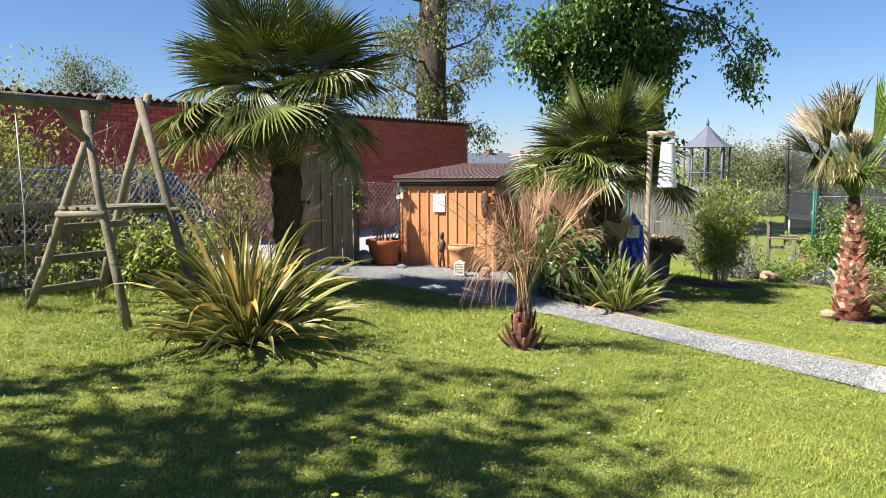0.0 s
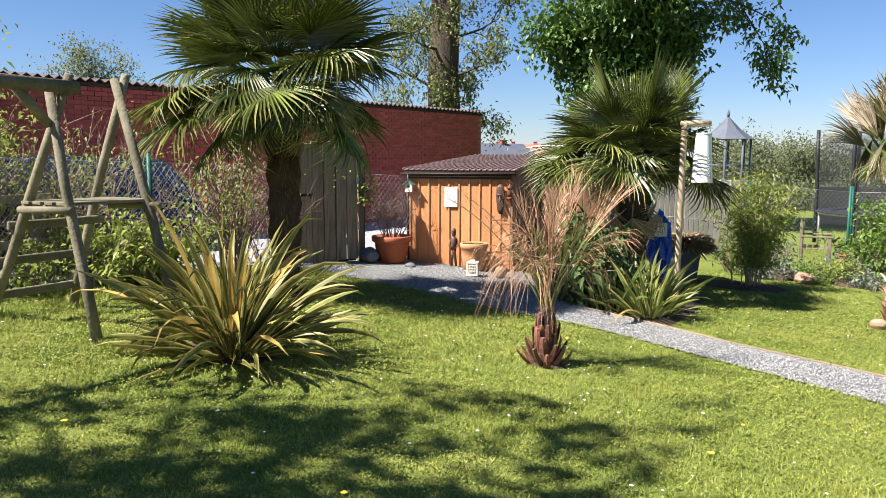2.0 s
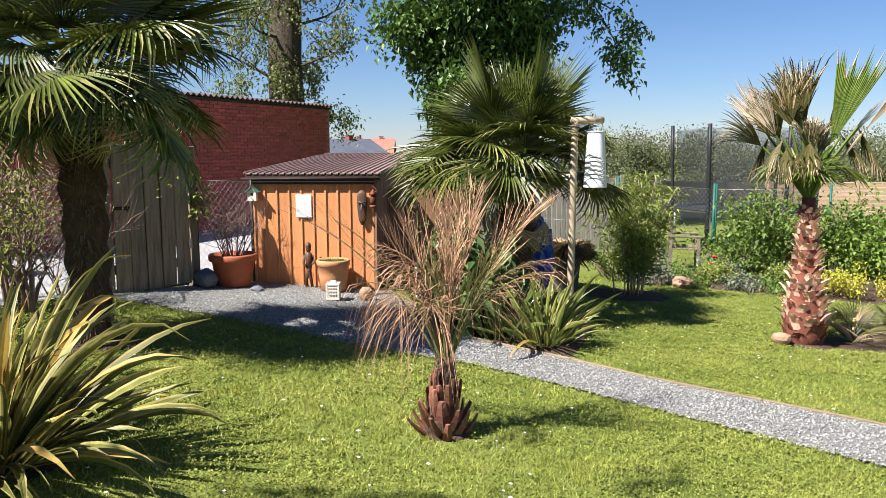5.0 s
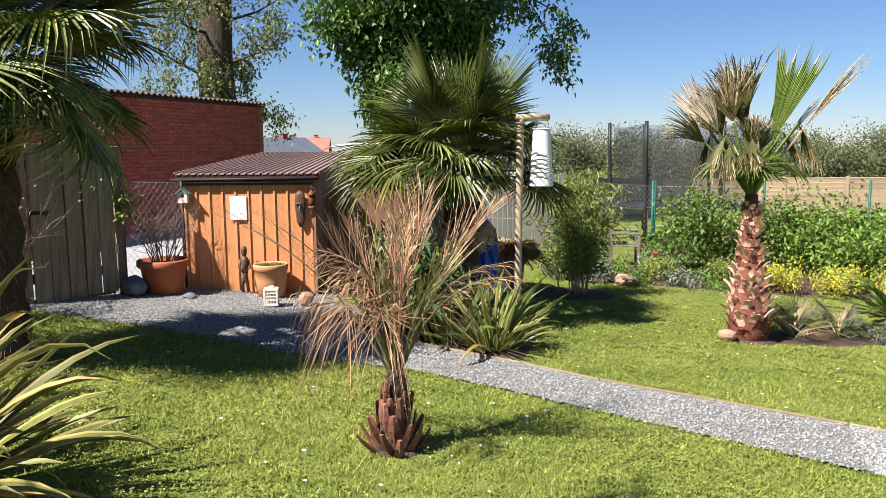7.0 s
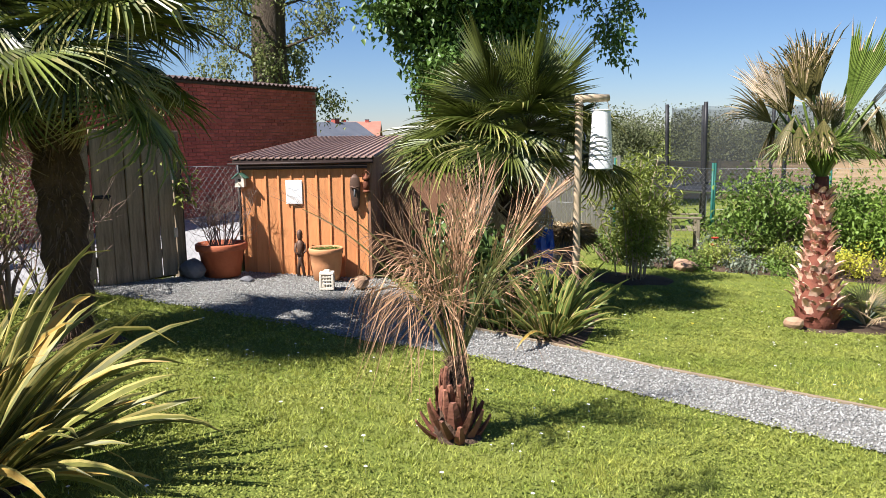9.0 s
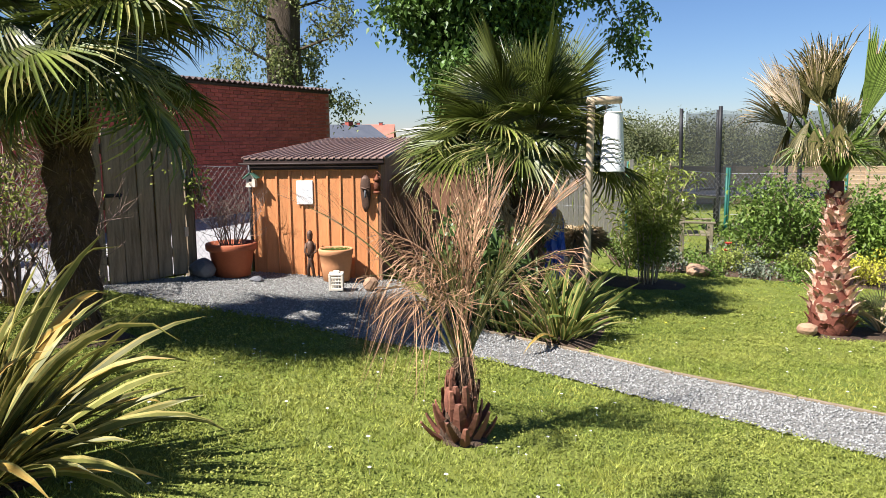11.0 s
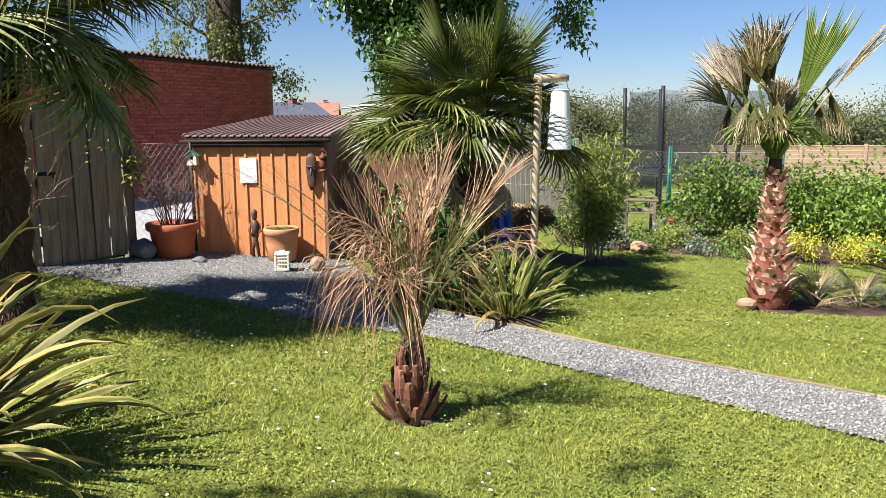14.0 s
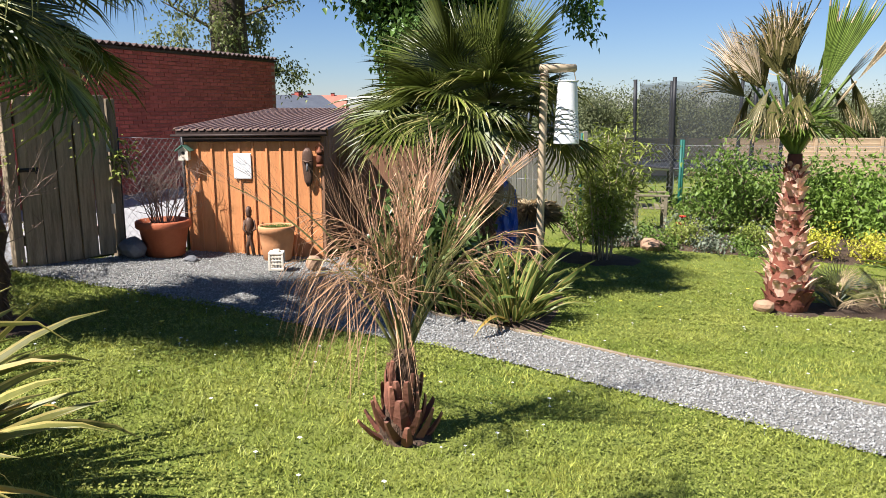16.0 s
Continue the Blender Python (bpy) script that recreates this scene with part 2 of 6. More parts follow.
def net_material():
    """A fine dark net: half of the light goes through between the threads."""
    m = bpy.data.materials.new("net")
    m.use_nodes = True
    n, l = m.node_tree.nodes, m.node_tree.links
    b = n["Principled BSDF"]
    b.inputs["Base Color"].default_value = (0.03, 0.032, 0.035, 1)
    b.inputs["Roughness"].default_value = 0.8
    t, mx = n.new("ShaderNodeBsdfTransparent"), n.new("ShaderNodeMixShader")
    mx.inputs[0].default_value = 0.34
    l.new(t.outputs[0], mx.inputs[1])
    l.new(b.outputs[0], mx.inputs[2])
    l.new(mx.outputs[0], n["Material Output"].inputs["Surface"])
    return m


M["net"] = net_material()


# ---- mesh helpers ----
class Geo:
    """Gathers vertices and faces, then becomes one mesh."""

    def __init__(self):
        self.v, self.f, self.m, self.count = [], [], [], 0

    def add(self, verts, faces, slot=0):
        base = self.count
        self.v.extend(tuple(p) for p in verts)
        self.count += len(verts)
        self.f.extend(tuple(base + i for i in q) for q in faces)
        self.m.extend([slot] * len(faces))
        return self

    def mesh(self, name, mats, smooth=False):
        me = bpy.data.meshes.new(name)
        me.from_pydata(self.v, [], self.f)
        for m in mats if isinstance(mats, (list, tuple)) else [mats]:
            me.materials.append(m)
        if any(self.m):
            me.polygons.foreach_set("material_index", self.m)
        if smooth:
            me.polygons.foreach_set("use_smooth", [True] * len(me.polygons))
        me.update()
        return me


def array_mesh(name, v, f, mat, smooth=False):
    """One mesh from an array of vertices and an array of faces that all have as many corners."""
    me = bpy.data.meshes.new(name)
    v, f = np.asarray(v, np.float32), np.asarray(f, np.int32)
    me.vertices.add(len(v))
    me.vertices.foreach_set("co", v.ravel())
    k = f.shape[1]
    me.loops.add(f.size)
    me.loops.foreach_set("vertex_index", f.ravel())
    me.polygons.add(len(f))
    me.polygons.foreach_set("loop_start", np.arange(0, f.size, k, dtype=np.int32))
    me.polygons.foreach_set("loop_total", np.full(len(f), k, np.int32))
    if smooth:
        me.polygons.foreach_set("use_smooth", np.ones(len(f), bool))
    me.materials.append(mat)
    me.update(calc_edges=True)
    me.validate()
    return me


def thing(name, label, category, at=(0, 0, 0), turn=0.0, group="", kind=""):
    ob = new(name)
    ob.matrix_world = pose(*at, 0, 0, turn)
    ob.empty_display_size = 0.1
    return tagged(ob, label, category, group, kind)


def place(name, me, parent=None, m=None, label="", kind=""):
    ob = new(name, me)
    if parent:
        ob.parent = parent
    if m is not None:
        ob.matrix_basis = m
    return tagged(ob, label, "", "", kind)


def bevel_box(sx, sy, sz, r=0.006):
    """A box on its base centre with chamfered upright and level edges."""
    bm = bmesh.new()
    bmesh.ops.create_cube(bm, size=1)
    bmesh.ops.scale(bm, vec=(sx, sy, sz), verts=bm.verts)
    bmesh.ops.translate(bm, vec=(0, 0, sz / 2), verts=bm.verts)
    if r:
        bmesh.ops.bevel(bm, geom=bm.edges[:], offset=min(r, 0.4 * min(sx, sy, sz)), segments=1, affect="EDGES")
    return bm


def bm_mesh(name, bm, mat, smooth=False):
    me = bpy.data.meshes.new(name)
    bm.to_mesh(me)
    bm.free()
    me.materials.append(mat)
    if smooth:
        me.polygons.foreach_set("use_smooth", [True] * len(me.polygons))
    return me


def box(name, size, mat, parent=None, m=None, r=0.006, label=""):
    return place(name, bm_mesh(name, bevel_box(*size, r), mat), parent, m, label)


def tube_data(points, radii, sides=8, wobble=0.0, rng=None):
    pts = [Vector(p) for p in points]
    if not isinstance(radii, (list, tuple)):
        radii = [radii] * len(pts)
    verts, faces = [], []
    ref = Vector((0.13, 0.31, 1)).normalized()
    for i, p in enumerate(pts):
        d = (pts[min(i + 1, len(pts) - 1)] - pts[max(i - 1, 0)]).normalized()
        a = d.cross(ref if abs(d.dot(ref)) < 0.93 else Vector((1, 0, 0))).normalized()
        b = d.cross(a)
        for k in range(sides):
            w = 2 * math.pi * k / sides
            r = radii[i] * (1 + (rng.uniform(-wobble, wobble) if rng else 0))
            verts.append(p + (a * math.cos(w) + b * math.sin(w)) * r)
    for i in range(len(pts) - 1):
        for k in range(sides):
            faces.append((i * sides + k, i * sides + (k + 1) % sides, (i + 1) * sides + (k + 1) % sides, (i + 1) * sides + k))
    faces.append(tuple(range(sides))[::-1])
    faces.append(tuple((len(pts) - 1) * sides + k for k in range(sides)))
    return verts, faces


def tube(name, points, radii, mat, parent=None, sides=8, wobble=0.0, seed=1, label=""):
    me = Geo().add(*tube_data(points, radii, sides, wobble, random.Random(seed))).mesh(name, mat, smooth=True)
    return place(name, me, parent, None, label)


def lathe_data(profile, sides=24):
    verts, faces = [], []
    for r, z in profile:
        for k in range(sides):
            w = 2 * math.pi * k / sides
            verts.append((r * math.cos(w), r * math.sin(w), z))
    for i in range(len(profile) - 1):
        for k in range(sides):
            faces.append((i * sides + k, i * sides + (k + 1) % sides, (i + 1) * sides + (k + 1) % sides, (i + 1) * sides + k))
    faces.append(tuple(range(sides))[::-1])
    faces.append(tuple((len(profile) - 1) * sides + k for k in range(sides)))
    return verts, faces


def lathe(name, profile, mat, parent=None, m=None, sides=24, label=""):
    return place(name, Geo().add(*lathe_data(profile, sides)).mesh(name, mat, smooth=True), parent, m, label)


def rock_data(r, rng, squash=0.7):
    bm = bmesh.new()
    bmesh.ops.create_icosphere(bm, subdivisions=2, radius=r)
    off = Vector((rng.random() * 9, rng.random() * 9, rng.random() * 9))
    for v in bm.verts:
        v.co *= 1 + 0.35 * noise.noise(v.co / r * 0.9 + off)
        v.co.z *= squash
    return bm


def unit(a):
    return a / np.maximum(np.linalg.norm(a, axis=1, keepdims=True), 1e-6)


def leaf_arrays(p, d, length, width, rng, fold=0.25, droop=0.25):
    """Folded four-sided leaves, two triangles each: from the points p in the directions d."""
    n = len(p)
    d = unit(d)
    side = unit(np.cross(d, rng.normal(size=(n, 3)) * 0.45 + np.array([0, 0, 1.0])))
    up = np.cross(side, d)
    le = np.broadcast_to(np.asarray(length, float).reshape(-1, 1) if np.ndim(length) else np.full((1, 1), length), (n, 1))
    wi = np.broadcast_to(np.asarray(width, float).reshape(-1, 1) if np.ndim(width) else np.full((1, 1), width), (n, 1))
    tip = p + d * le - np.array([0, 0, 1.0]) * le * droop
    mid = p + d * le * 0.45
    lft, rgt = mid - side * wi / 2 + up * wi * fold, mid + side * wi / 2 + up * wi * fold
    v = np.stack([p, lft, tip, rgt], 1).reshape(-1, 3)
    b = np.arange(n)[:, None] * 4
    f = np.concatenate([b + np.array([[0, 1, 2]]), b + np.array([[0, 2, 3]])], 1).reshape(-1, 3)
    return v, f


def ground_z(x, y):
    """The garden falls gently towards +x; the street behind the fence lies level."""
    fall = 0.05 - 0.07 * np.clip(x, -5.0, 8.0)
    keep = 1 - np.clip((np.asarray(y, float) - 11.5) / 3.5, 0, 1) * (np.asarray(x) < 1.0)
    return fall * keep + 0.0


def on_ground(x, y, lift=0.0):
    return (x, y, float(ground_z(x, y)) + lift)

# ---- ground, road, path, beds ----
def steps(fine_from, fine_to, step, reach):
    mid = np.arange(fine_from, fine_to + 1e-6, step)
    out = np.array([2, 6, 14, 30, 70, 160, reach])
    return np.concatenate([(fine_from - out)[::-1], mid, fine_to + out])


def build_ground():
    xs, ys = steps(-10, 12, 0.5, 420), steps(-6, 20, 0.5, 420)
    gx, gy = np.meshgrid(xs, ys)
    v = np.stack([gx, gy, ground_z(gx, gy)], -1).reshape(-1, 3)
    w = len(xs)
    i = (np.arange(len(ys) - 1)[:, None] * w + np.arange(w - 1)[None]).reshape(-1, 1)
    f = np.concatenate([i, i + 1, i + w + 1, i + w], 1)
    tagged(new("ground", array_mesh("ground", v, f, M["lawn"], True)), "sunlit mown lawn of short patchy grass", "lawn", kind="structure")


def strip_mesh(name, near, far, across, along, lift, mat):
    """A sheet between two lines of as many points, laid a little above the ground."""
    rows = []
    for (a, b), (c, d) in zip(zip(near, near[1:]), zip(far, far[1:])):
        for k in range(along):
            t = k / along
            rows.append((Vector(a).lerp(Vector(b), t), Vector(c).lerp(Vector(d), t)))
    rows.append((Vector(near[-1]), Vector(far[-1])))
    v, f = [], []
    for p, q in rows:
        for k in range(across + 1):
            s = p.lerp(q, k / across)
            v.append((s.x, s.y, float(ground_z(s.x, s.y)) + lift))
    w = across + 1
    for i in range(len(rows) - 1):
        for k in range(across):
            f.append((i * w + k, i * w + k + 1, (i + 1) * w + k + 1, (i + 1) * w + k))
    return array_mesh(name, v, f, mat, True)


PATH_NEAR = [(9.6, -0.4), (3.3, 5.85), (2.16, 7.05), (1.7, 7.55), (1.24, 8.0), (0.45, 8.5), (-0.2, 9.1), (-0.92, 9.6), (-1.4, 9.9), (-1.85, 10.2), (-2.05, 10.35)]
PATH_FAR = [(10.2, 0.35), (3.8, 6.55), (2.54, 7.65), (2.1, 8.15), (1.43, 8.8), (1.25, 9.6), (0.95, 11.06), (0.0, 11.28), (-0.62, 11.43), (-1.22, 11.08), (-1.95, 10.48)]
ROAD_NEAR = [(-11, -1.5), (-5.2, 6.25), (-3.5, 8.5), (-1.92, 10.62), (-1.22, 11.2), (-0.62, 11.6), (0.4, 15.9)]
ROAD_FAR = [(-17, -1.5), (-9.2, 8.3), (-6.0, 12.9), (-3.0, 17.2), (-1.9, 18.7), (-1.0, 20.0), (0.9, 22.3)]
BED = [(1.45, 8.85), (1.8, 8.5), (2.15, 8.2), (2.35, 8.5), (2.8, 9.3), (3.2, 10.4), (2.9, 12.2), (1.1, 12.2), (1.28, 9.7)]


def inside(poly, x, y):
    out = np.zeros(len(x), bool)
    for (ax, ay), (bx, by) in zip(poly, poly[1:] + poly[:1]):
        hit = ((ay > y) != (by > y)) & (x < (bx - ax) * (y - ay) / (by - ay + 1e-12) + ax)
        out ^= hit
    return out


def soil_patch(name, outline, label, lift=0.02, hump=0.03):
    cx, cy = sum(p[0] for p in outline) / len(outline), sum(p[1] for p in outline) / len(outline)
    g, n, rings = Geo(), len(outline), 4
    v = [on_ground(cx, cy, lift + hump)]
    for k in range(1, rings + 1):
        for x, y in outline:
            t = k / rings
            v.append(on_ground(cx + (x - cx) * t, cy + (y - cy) * t, lift + hump * (1 - t * t) - (0.03 if k == rings else 0)))
    f = [(0, 1 + i, 1 + (i + 1) % n) for i in range(n)]
    for k in range(rings - 1):
        f += [(1 + k * n + i, 1 + (k + 1) * n + i, 1 + (k + 1) * n + (i + 1) % n, 1 + k * n + (i + 1) % n) for i in range(n)]
    g.add(v, f)
    return tagged(new(name, g.mesh(name, M["soil"], True)), label, "soil", kind="structure")


def ring(cx, cy, rx, ry, n=18, seed=0):
    r = random.Random(seed)
    return [(cx + rx * math.cos(2 * math.pi * k / n) * r.uniform(0.85, 1.12), cy + ry * math.sin(2 * math.pi * k / n) * r.uniform(0.85, 1.12)) for k in range(n)]


BARE = [ring(0.74, 6.5, 0.17, 0.15, seed=1), ring(-1.62, 6.12, 0.42, 0.36, seed=2), ring(4.85, 9.0, 0.34, 0.3, seed=3), ring(5.75, 9.0, 0.85, 0.42, seed=4),
        ring(4.0, 11.5, 0.75, 0.5, seed=5), ring(-1.67, 8.5, 0.4, 0.35, seed=6)]
BACK_BED = [(4.6, 12.6), (5.6, 12.2), (7.0, 11.7), (8.2, 11.2), (9.6, 10.6), (11.5, 10.8), (11.5, 13.2), (8.8, 14.2), (7.0, 14.3), (5.2, 14.0)]
build_ground()
tagged(new("road", strip_mesh("road", ROAD_NEAR, ROAD_FAR, 10, 8, 0.03, M["road"])), "pale grey gravelled street behind the wire fence", "road", kind="structure")
gravel_path = tagged(new("gravel_path", strip_mesh("gravel_path", PATH_NEAR, PATH_FAR, 6, 6, 0.014, M["gravel"])), "grey crushed-stone garden path widening before the shed", "path", kind="structure")
soil_patch("planting_bed", BED, "bare dark soil bed under the palm")
soil_patch("back_bed", BACK_BED, "dark soil border in front of the green fence", hump=0.06)
for n, outline in enumerate(BARE):
    soil_patch("soil_patch", outline, "round patch of bare soil around a plant", 0.012, 0.015)


def path_points(n, rng):
    segs = list(zip(PATH_NEAR, PATH_NEAR[1:], PATH_FAR, PATH_FAR[1:]))
    area = np.array([0.5 * abs((b[0] - a[0]) * (d[1] - c[1]) - 0) + math.dist(a, b) * (math.dist(a, c) + math.dist(b, d)) / 2 for a, b, c, d in segs])
    pick = rng.choice(len(segs), n, p=area / area.sum())
    s = np.array([[*a, *b, *c, *d] for a, b, c, d in segs])[pick]
    u, w = rng.random((n, 1)), rng.random((n, 1)) * 1.08 - 0.04
    near, far = s[:, 0:2] * (1 - u) + s[:, 2:4] * u, s[:, 4:6] * (1 - u) + s[:, 6:8] * u
    return near * (1 - w) + far * w


def build_pebbles(n=100000):
    rng = np.random.default_rng(3)
    xy = path_points(n, rng)
    size = rng.uniform(0.005, 0.0135, (n, 1, 1))
    base = np.array([(1, 0, 0), (0, 1, 0), (-1, 0, 0), (0, -1, 0), (0, 0, 0.8), (0, 0, -0.4)], float)
    v = base[None] * rng.uniform(0.6, 1.2, (n, 6, 1)) * size
    a = rng.random(n) * 6.28
    c, s = np.cos(a)[:, None], np.sin(a)[:, None]
    v = np.stack([v[..., 0] * c - v[..., 1] * s, v[..., 0] * s + v[..., 1] * c, v[..., 2] + v[..., 0] * rng.uniform(-0.5, 0.5, (n, 1))], -1)
    v[..., :2] += xy[:, None]
    v[..., 2] += (ground_z(xy[:, 0], xy[:, 1]) + 0.017)[:, None]
    faces = np.array([(0, 1, 4), (1, 2, 4), (2, 3, 4), (3, 0, 4), (1, 0, 5), (2, 1, 5), (3, 2, 5), (0, 3, 5)])
    f = (np.arange(n)[:, None, None] * 6 + faces[None]).reshape(-1, 3)
    tagged(new("gravel", array_mesh("gravel", v.reshape(-1, 3), f, M["pebble"])), "loose angular grey crushed stones on the path", "gravel", kind="stuff")


FENCE_LINE = [(-5.6, 5.7), (-1.95, 10.48)]


def free_of(x, y):
    """Where grass grows: not on path, beds or street."""
    bad = inside(PATH_NEAR + PATH_FAR[::-1], x, y) | inside(BED, x, y) | inside(BACK_BED, x, y)
    for outline in BARE:
        bad |= inside(outline, x, y)
    (ax, ay), (bx, by) = FENCE_LINE
    bad |= ((bx - ax) * (y - ay) - (by - ay) * (x - ax) > 0.35) & (y > 4)
    bad |= (y > 10.2) & (x < 1.0)
    return ~bad


def build_grass():
    """Short mown blades: an even turf, and thicker tufts that stand a little proud of it."""
    rng = np.random.default_rng(5)
    parts, tuft = [], []
    for x0, x1, y0, y1, density in ((-3.3, 3.6, 3.0, 6.2, 8000), (-4.6, 5.6, 6.2, 8.2, 6500), (-3.2, 7.5, 8.2, 10.2, 4200), (3.6, 6.5, 4.0, 6.2, 3000), (1.0, 9.0, 10.2, 13.0, 1500), (-6.0, -3.2, 4.5, 8.5, 1500), (5.0, 11.0, 13.5, 18.0, 400)):
        area = (x1 - x0) * (y1 - y0)
        n, hubs, each = int(area * density * 0.45), int(area * density * 0.55 / 22), 22
        parts.append(np.stack([rng.uniform(x0, x1, n), rng.uniform(y0, y1, n)], 1))
        tuft.append(np.zeros(n))
        c = np.stack([rng.uniform(x0, x1, hubs), rng.uniform(y0, y1, hubs)], 1)
        size = rng.gamma(2.0, 0.5, hubs)
        parts.append(np.repeat(c, each, 0) + rng.normal(size=(hubs * each, 2)) * (0.012 + 0.016 * np.repeat(size, each)[:, None]))
        tuft.append(np.repeat(0.5 + 0.5 * size, each))
    xy, tuft = np.concatenate(parts), np.concatenate(tuft)
    ragged = xy + rng.normal(size=xy.shape) * 0.035
    keep = free_of(ragged[:, 0], ragged[:, 1])
    xy, tuft = xy[keep], tuft[keep]
    n = len(xy)
    patch = 0.5 + 0.5 * np.sin(xy[:, 0] * 2.1 + 1.3 * np.sin(xy[:, 1] * 1.7)) * np.sin(xy[:, 1] * 2.6 + np.sin(xy[:, 0] * 3.1))
    h = rng.uniform(0.010, 0.026, n) * (0.7 + 0.5 * patch) * (1 + 0.45 * tuft)
    foot = np.zeros(n)
    for px, py in ((-3.63, 6.64), (-2.51, 6.15), (-3.28, 7.28), (-2.04, 6.68), (-3.0, 7.6)):
        foot = np.maximum(foot, np.exp(-((xy[:, 0] - px) ** 2 + (xy[:, 1] - py) ** 2) / 0.05))
    h = h * (1 + 2.2 * foot * rng.random(n))
    a = rng.random(n) * 6.28
    w = rng.uniform(0.0018, 0.0044, n) * (1 + 0.12 * np.maximum(xy[:, 1] - 5, 0))
    lean = rng.uniform(0.2, 1.3, n) * h
    z = ground_z(xy[:, 0], xy[:, 1]) - 0.003
    ca, sa, b = np.cos(a), np.sin(a), rng.random(n) * 6.28
    l = np.stack([xy[:, 0] - ca * w, xy[:, 1] - sa * w, z], 1)
    r = np.stack([xy[:, 0] + ca * w, xy[:, 1] + sa * w, z], 1)
    t = np.stack([xy[:, 0] + np.cos(b) * lean, xy[:, 1] + np.sin(b) * lean, z + h], 1)
    v = np.stack([l, r, t], 1).reshape(-1, 3)
    tagged(new("grass", array_mesh("grass", v, np.arange(3 * n).reshape(-1, 3), M["blade"])), "short green and straw-coloured lawn grass blades", "grass", kind="stuff")


def build_clover():
    """Small flat leaves in loose drifts between the blades."""
    rng = np.random.default_rng(6)
    hubs = np.stack([rng.uniform(-3.5, 6.5, 9000), rng.uniform(3.0, 10.8, 9000)], 1)
    xy = np.repeat(hubs, 26, 0) + rng.normal(size=(9000 * 26, 2)) * rng.uniform(0.02, 0.10, (9000, 1)).repeat(26, 0)
    xy = xy[free_of(xy[:, 0], xy[:, 1])]
    drift = np.sin(xy[:, 0] * 1.9 + 0.7) * np.sin(xy[:, 1] * 1.6 + 2 * np.sin(xy[:, 0] * 0.9))
    xy = xy[drift + rng.normal(size=len(xy)) * 0.45 > -0.45]
    n = len(xy)
    r = rng.uniform(0.004, 0.0085, n) * (1 + 0.09 * np.maximum(xy[:, 1] - 5, 0))
    a, z = rng.random(n) * 6.28, ground_z(xy[:, 0], xy[:, 1]) + rng.uniform(0.012, 0.036, n)
    corners = []
    for k, (s, lift) in enumerate(((1.0, 0.35), (0.8, -0.1), (1.0, -0.35), (0.8, 0.1))):
        corners.append(np.stack([xy[:, 0] + r * s * np.cos(a + k * 1.5708), xy[:, 1] + r * s * np.sin(a + k * 1.5708), z + r * lift], 1))
    v = np.stack(corners, 1).reshape(-1, 3)
    f = (np.arange(n)[:, None, None] * 4 + np.array([(0, 1, 2), (0, 2, 3)])[None]).reshape(-1, 3)
    tagged(new("clover", array_mesh("clover", v, f, M["clover"])), "drifts of small green clover leaves in the lawn", "clover", kind="stuff")


def build_lawn_flowers():
    rng = np.random.default_rng(8)
    for name, mat, n, r, label in (("daisies", "petal_white", 260, 0.011, "scattered small white daisies in the lawn"), ("dandelions", "petal_yellow", 26, 0.017, "a few yellow dandelions in the lawn")):
        xy = np.stack([rng.uniform(-3.5, 6.5, n * 3), rng.uniform(2.4, 10.5, n * 3)], 1)
        xy = xy[free_of(xy[:, 0], xy[:, 1])][:n]
        g = Geo()
        for x, y in xy:
            z = float(ground_z(x, y)) + rng.uniform(0.028, 0.045)
            s = r * rng.uniform(0.6, 1.2)
            g.add([(x, y, z + 0.004)] + [(x + s * math.cos(k), y + s * math.sin(k), z + 0.002 * (k % 2)) for k in np.arange(0, 6.28, 0.785)], [(0, k + 1, (k + 1) % 8 + 1) for k in range(8)])
            g.add([(x - 0.001, y, z - 0.045), (x + 0.001, y, z - 0.045), (x, y, z)], [(0, 1, 2)])
        tagged(new(name, g.mesh(name, M[mat])), label, "flowers", kind="stuff")


build_pebbles()
build_grass()
build_clover()
build_lawn_flowers()


def build_edging():
    """Thin boards on edge along the far side of the path."""
    line = [Vector(p) for p in PATH_FAR[:6]]
    for a, b in zip(line, line[1:]):
        n = max(1, round((b - a).length / 1.1))
        for k in range(n):
            p, q = a.lerp(b, k / n), a.lerp(b, (k + 1) / n)
            mid, d = (p + q) / 2, q - p
            z = float(ground_z(mid.x, mid.y))
            tilt = -math.degrees(math.atan2(float(ground_z(q.x, q.y) - ground_z(p.x, p.y)), d.length))
            ob = box("path_edging", (d.length - 0.006, 0.022, 0.060), M["edging"], None, pose(mid.x, mid.y, z - 0.025, 0, tilt, math.degrees(math.atan2(d.y, d.x))))
            tagged(ob, "weathered wooden edging board along the gravel path", "edging", "path edging boards")


build_edging()


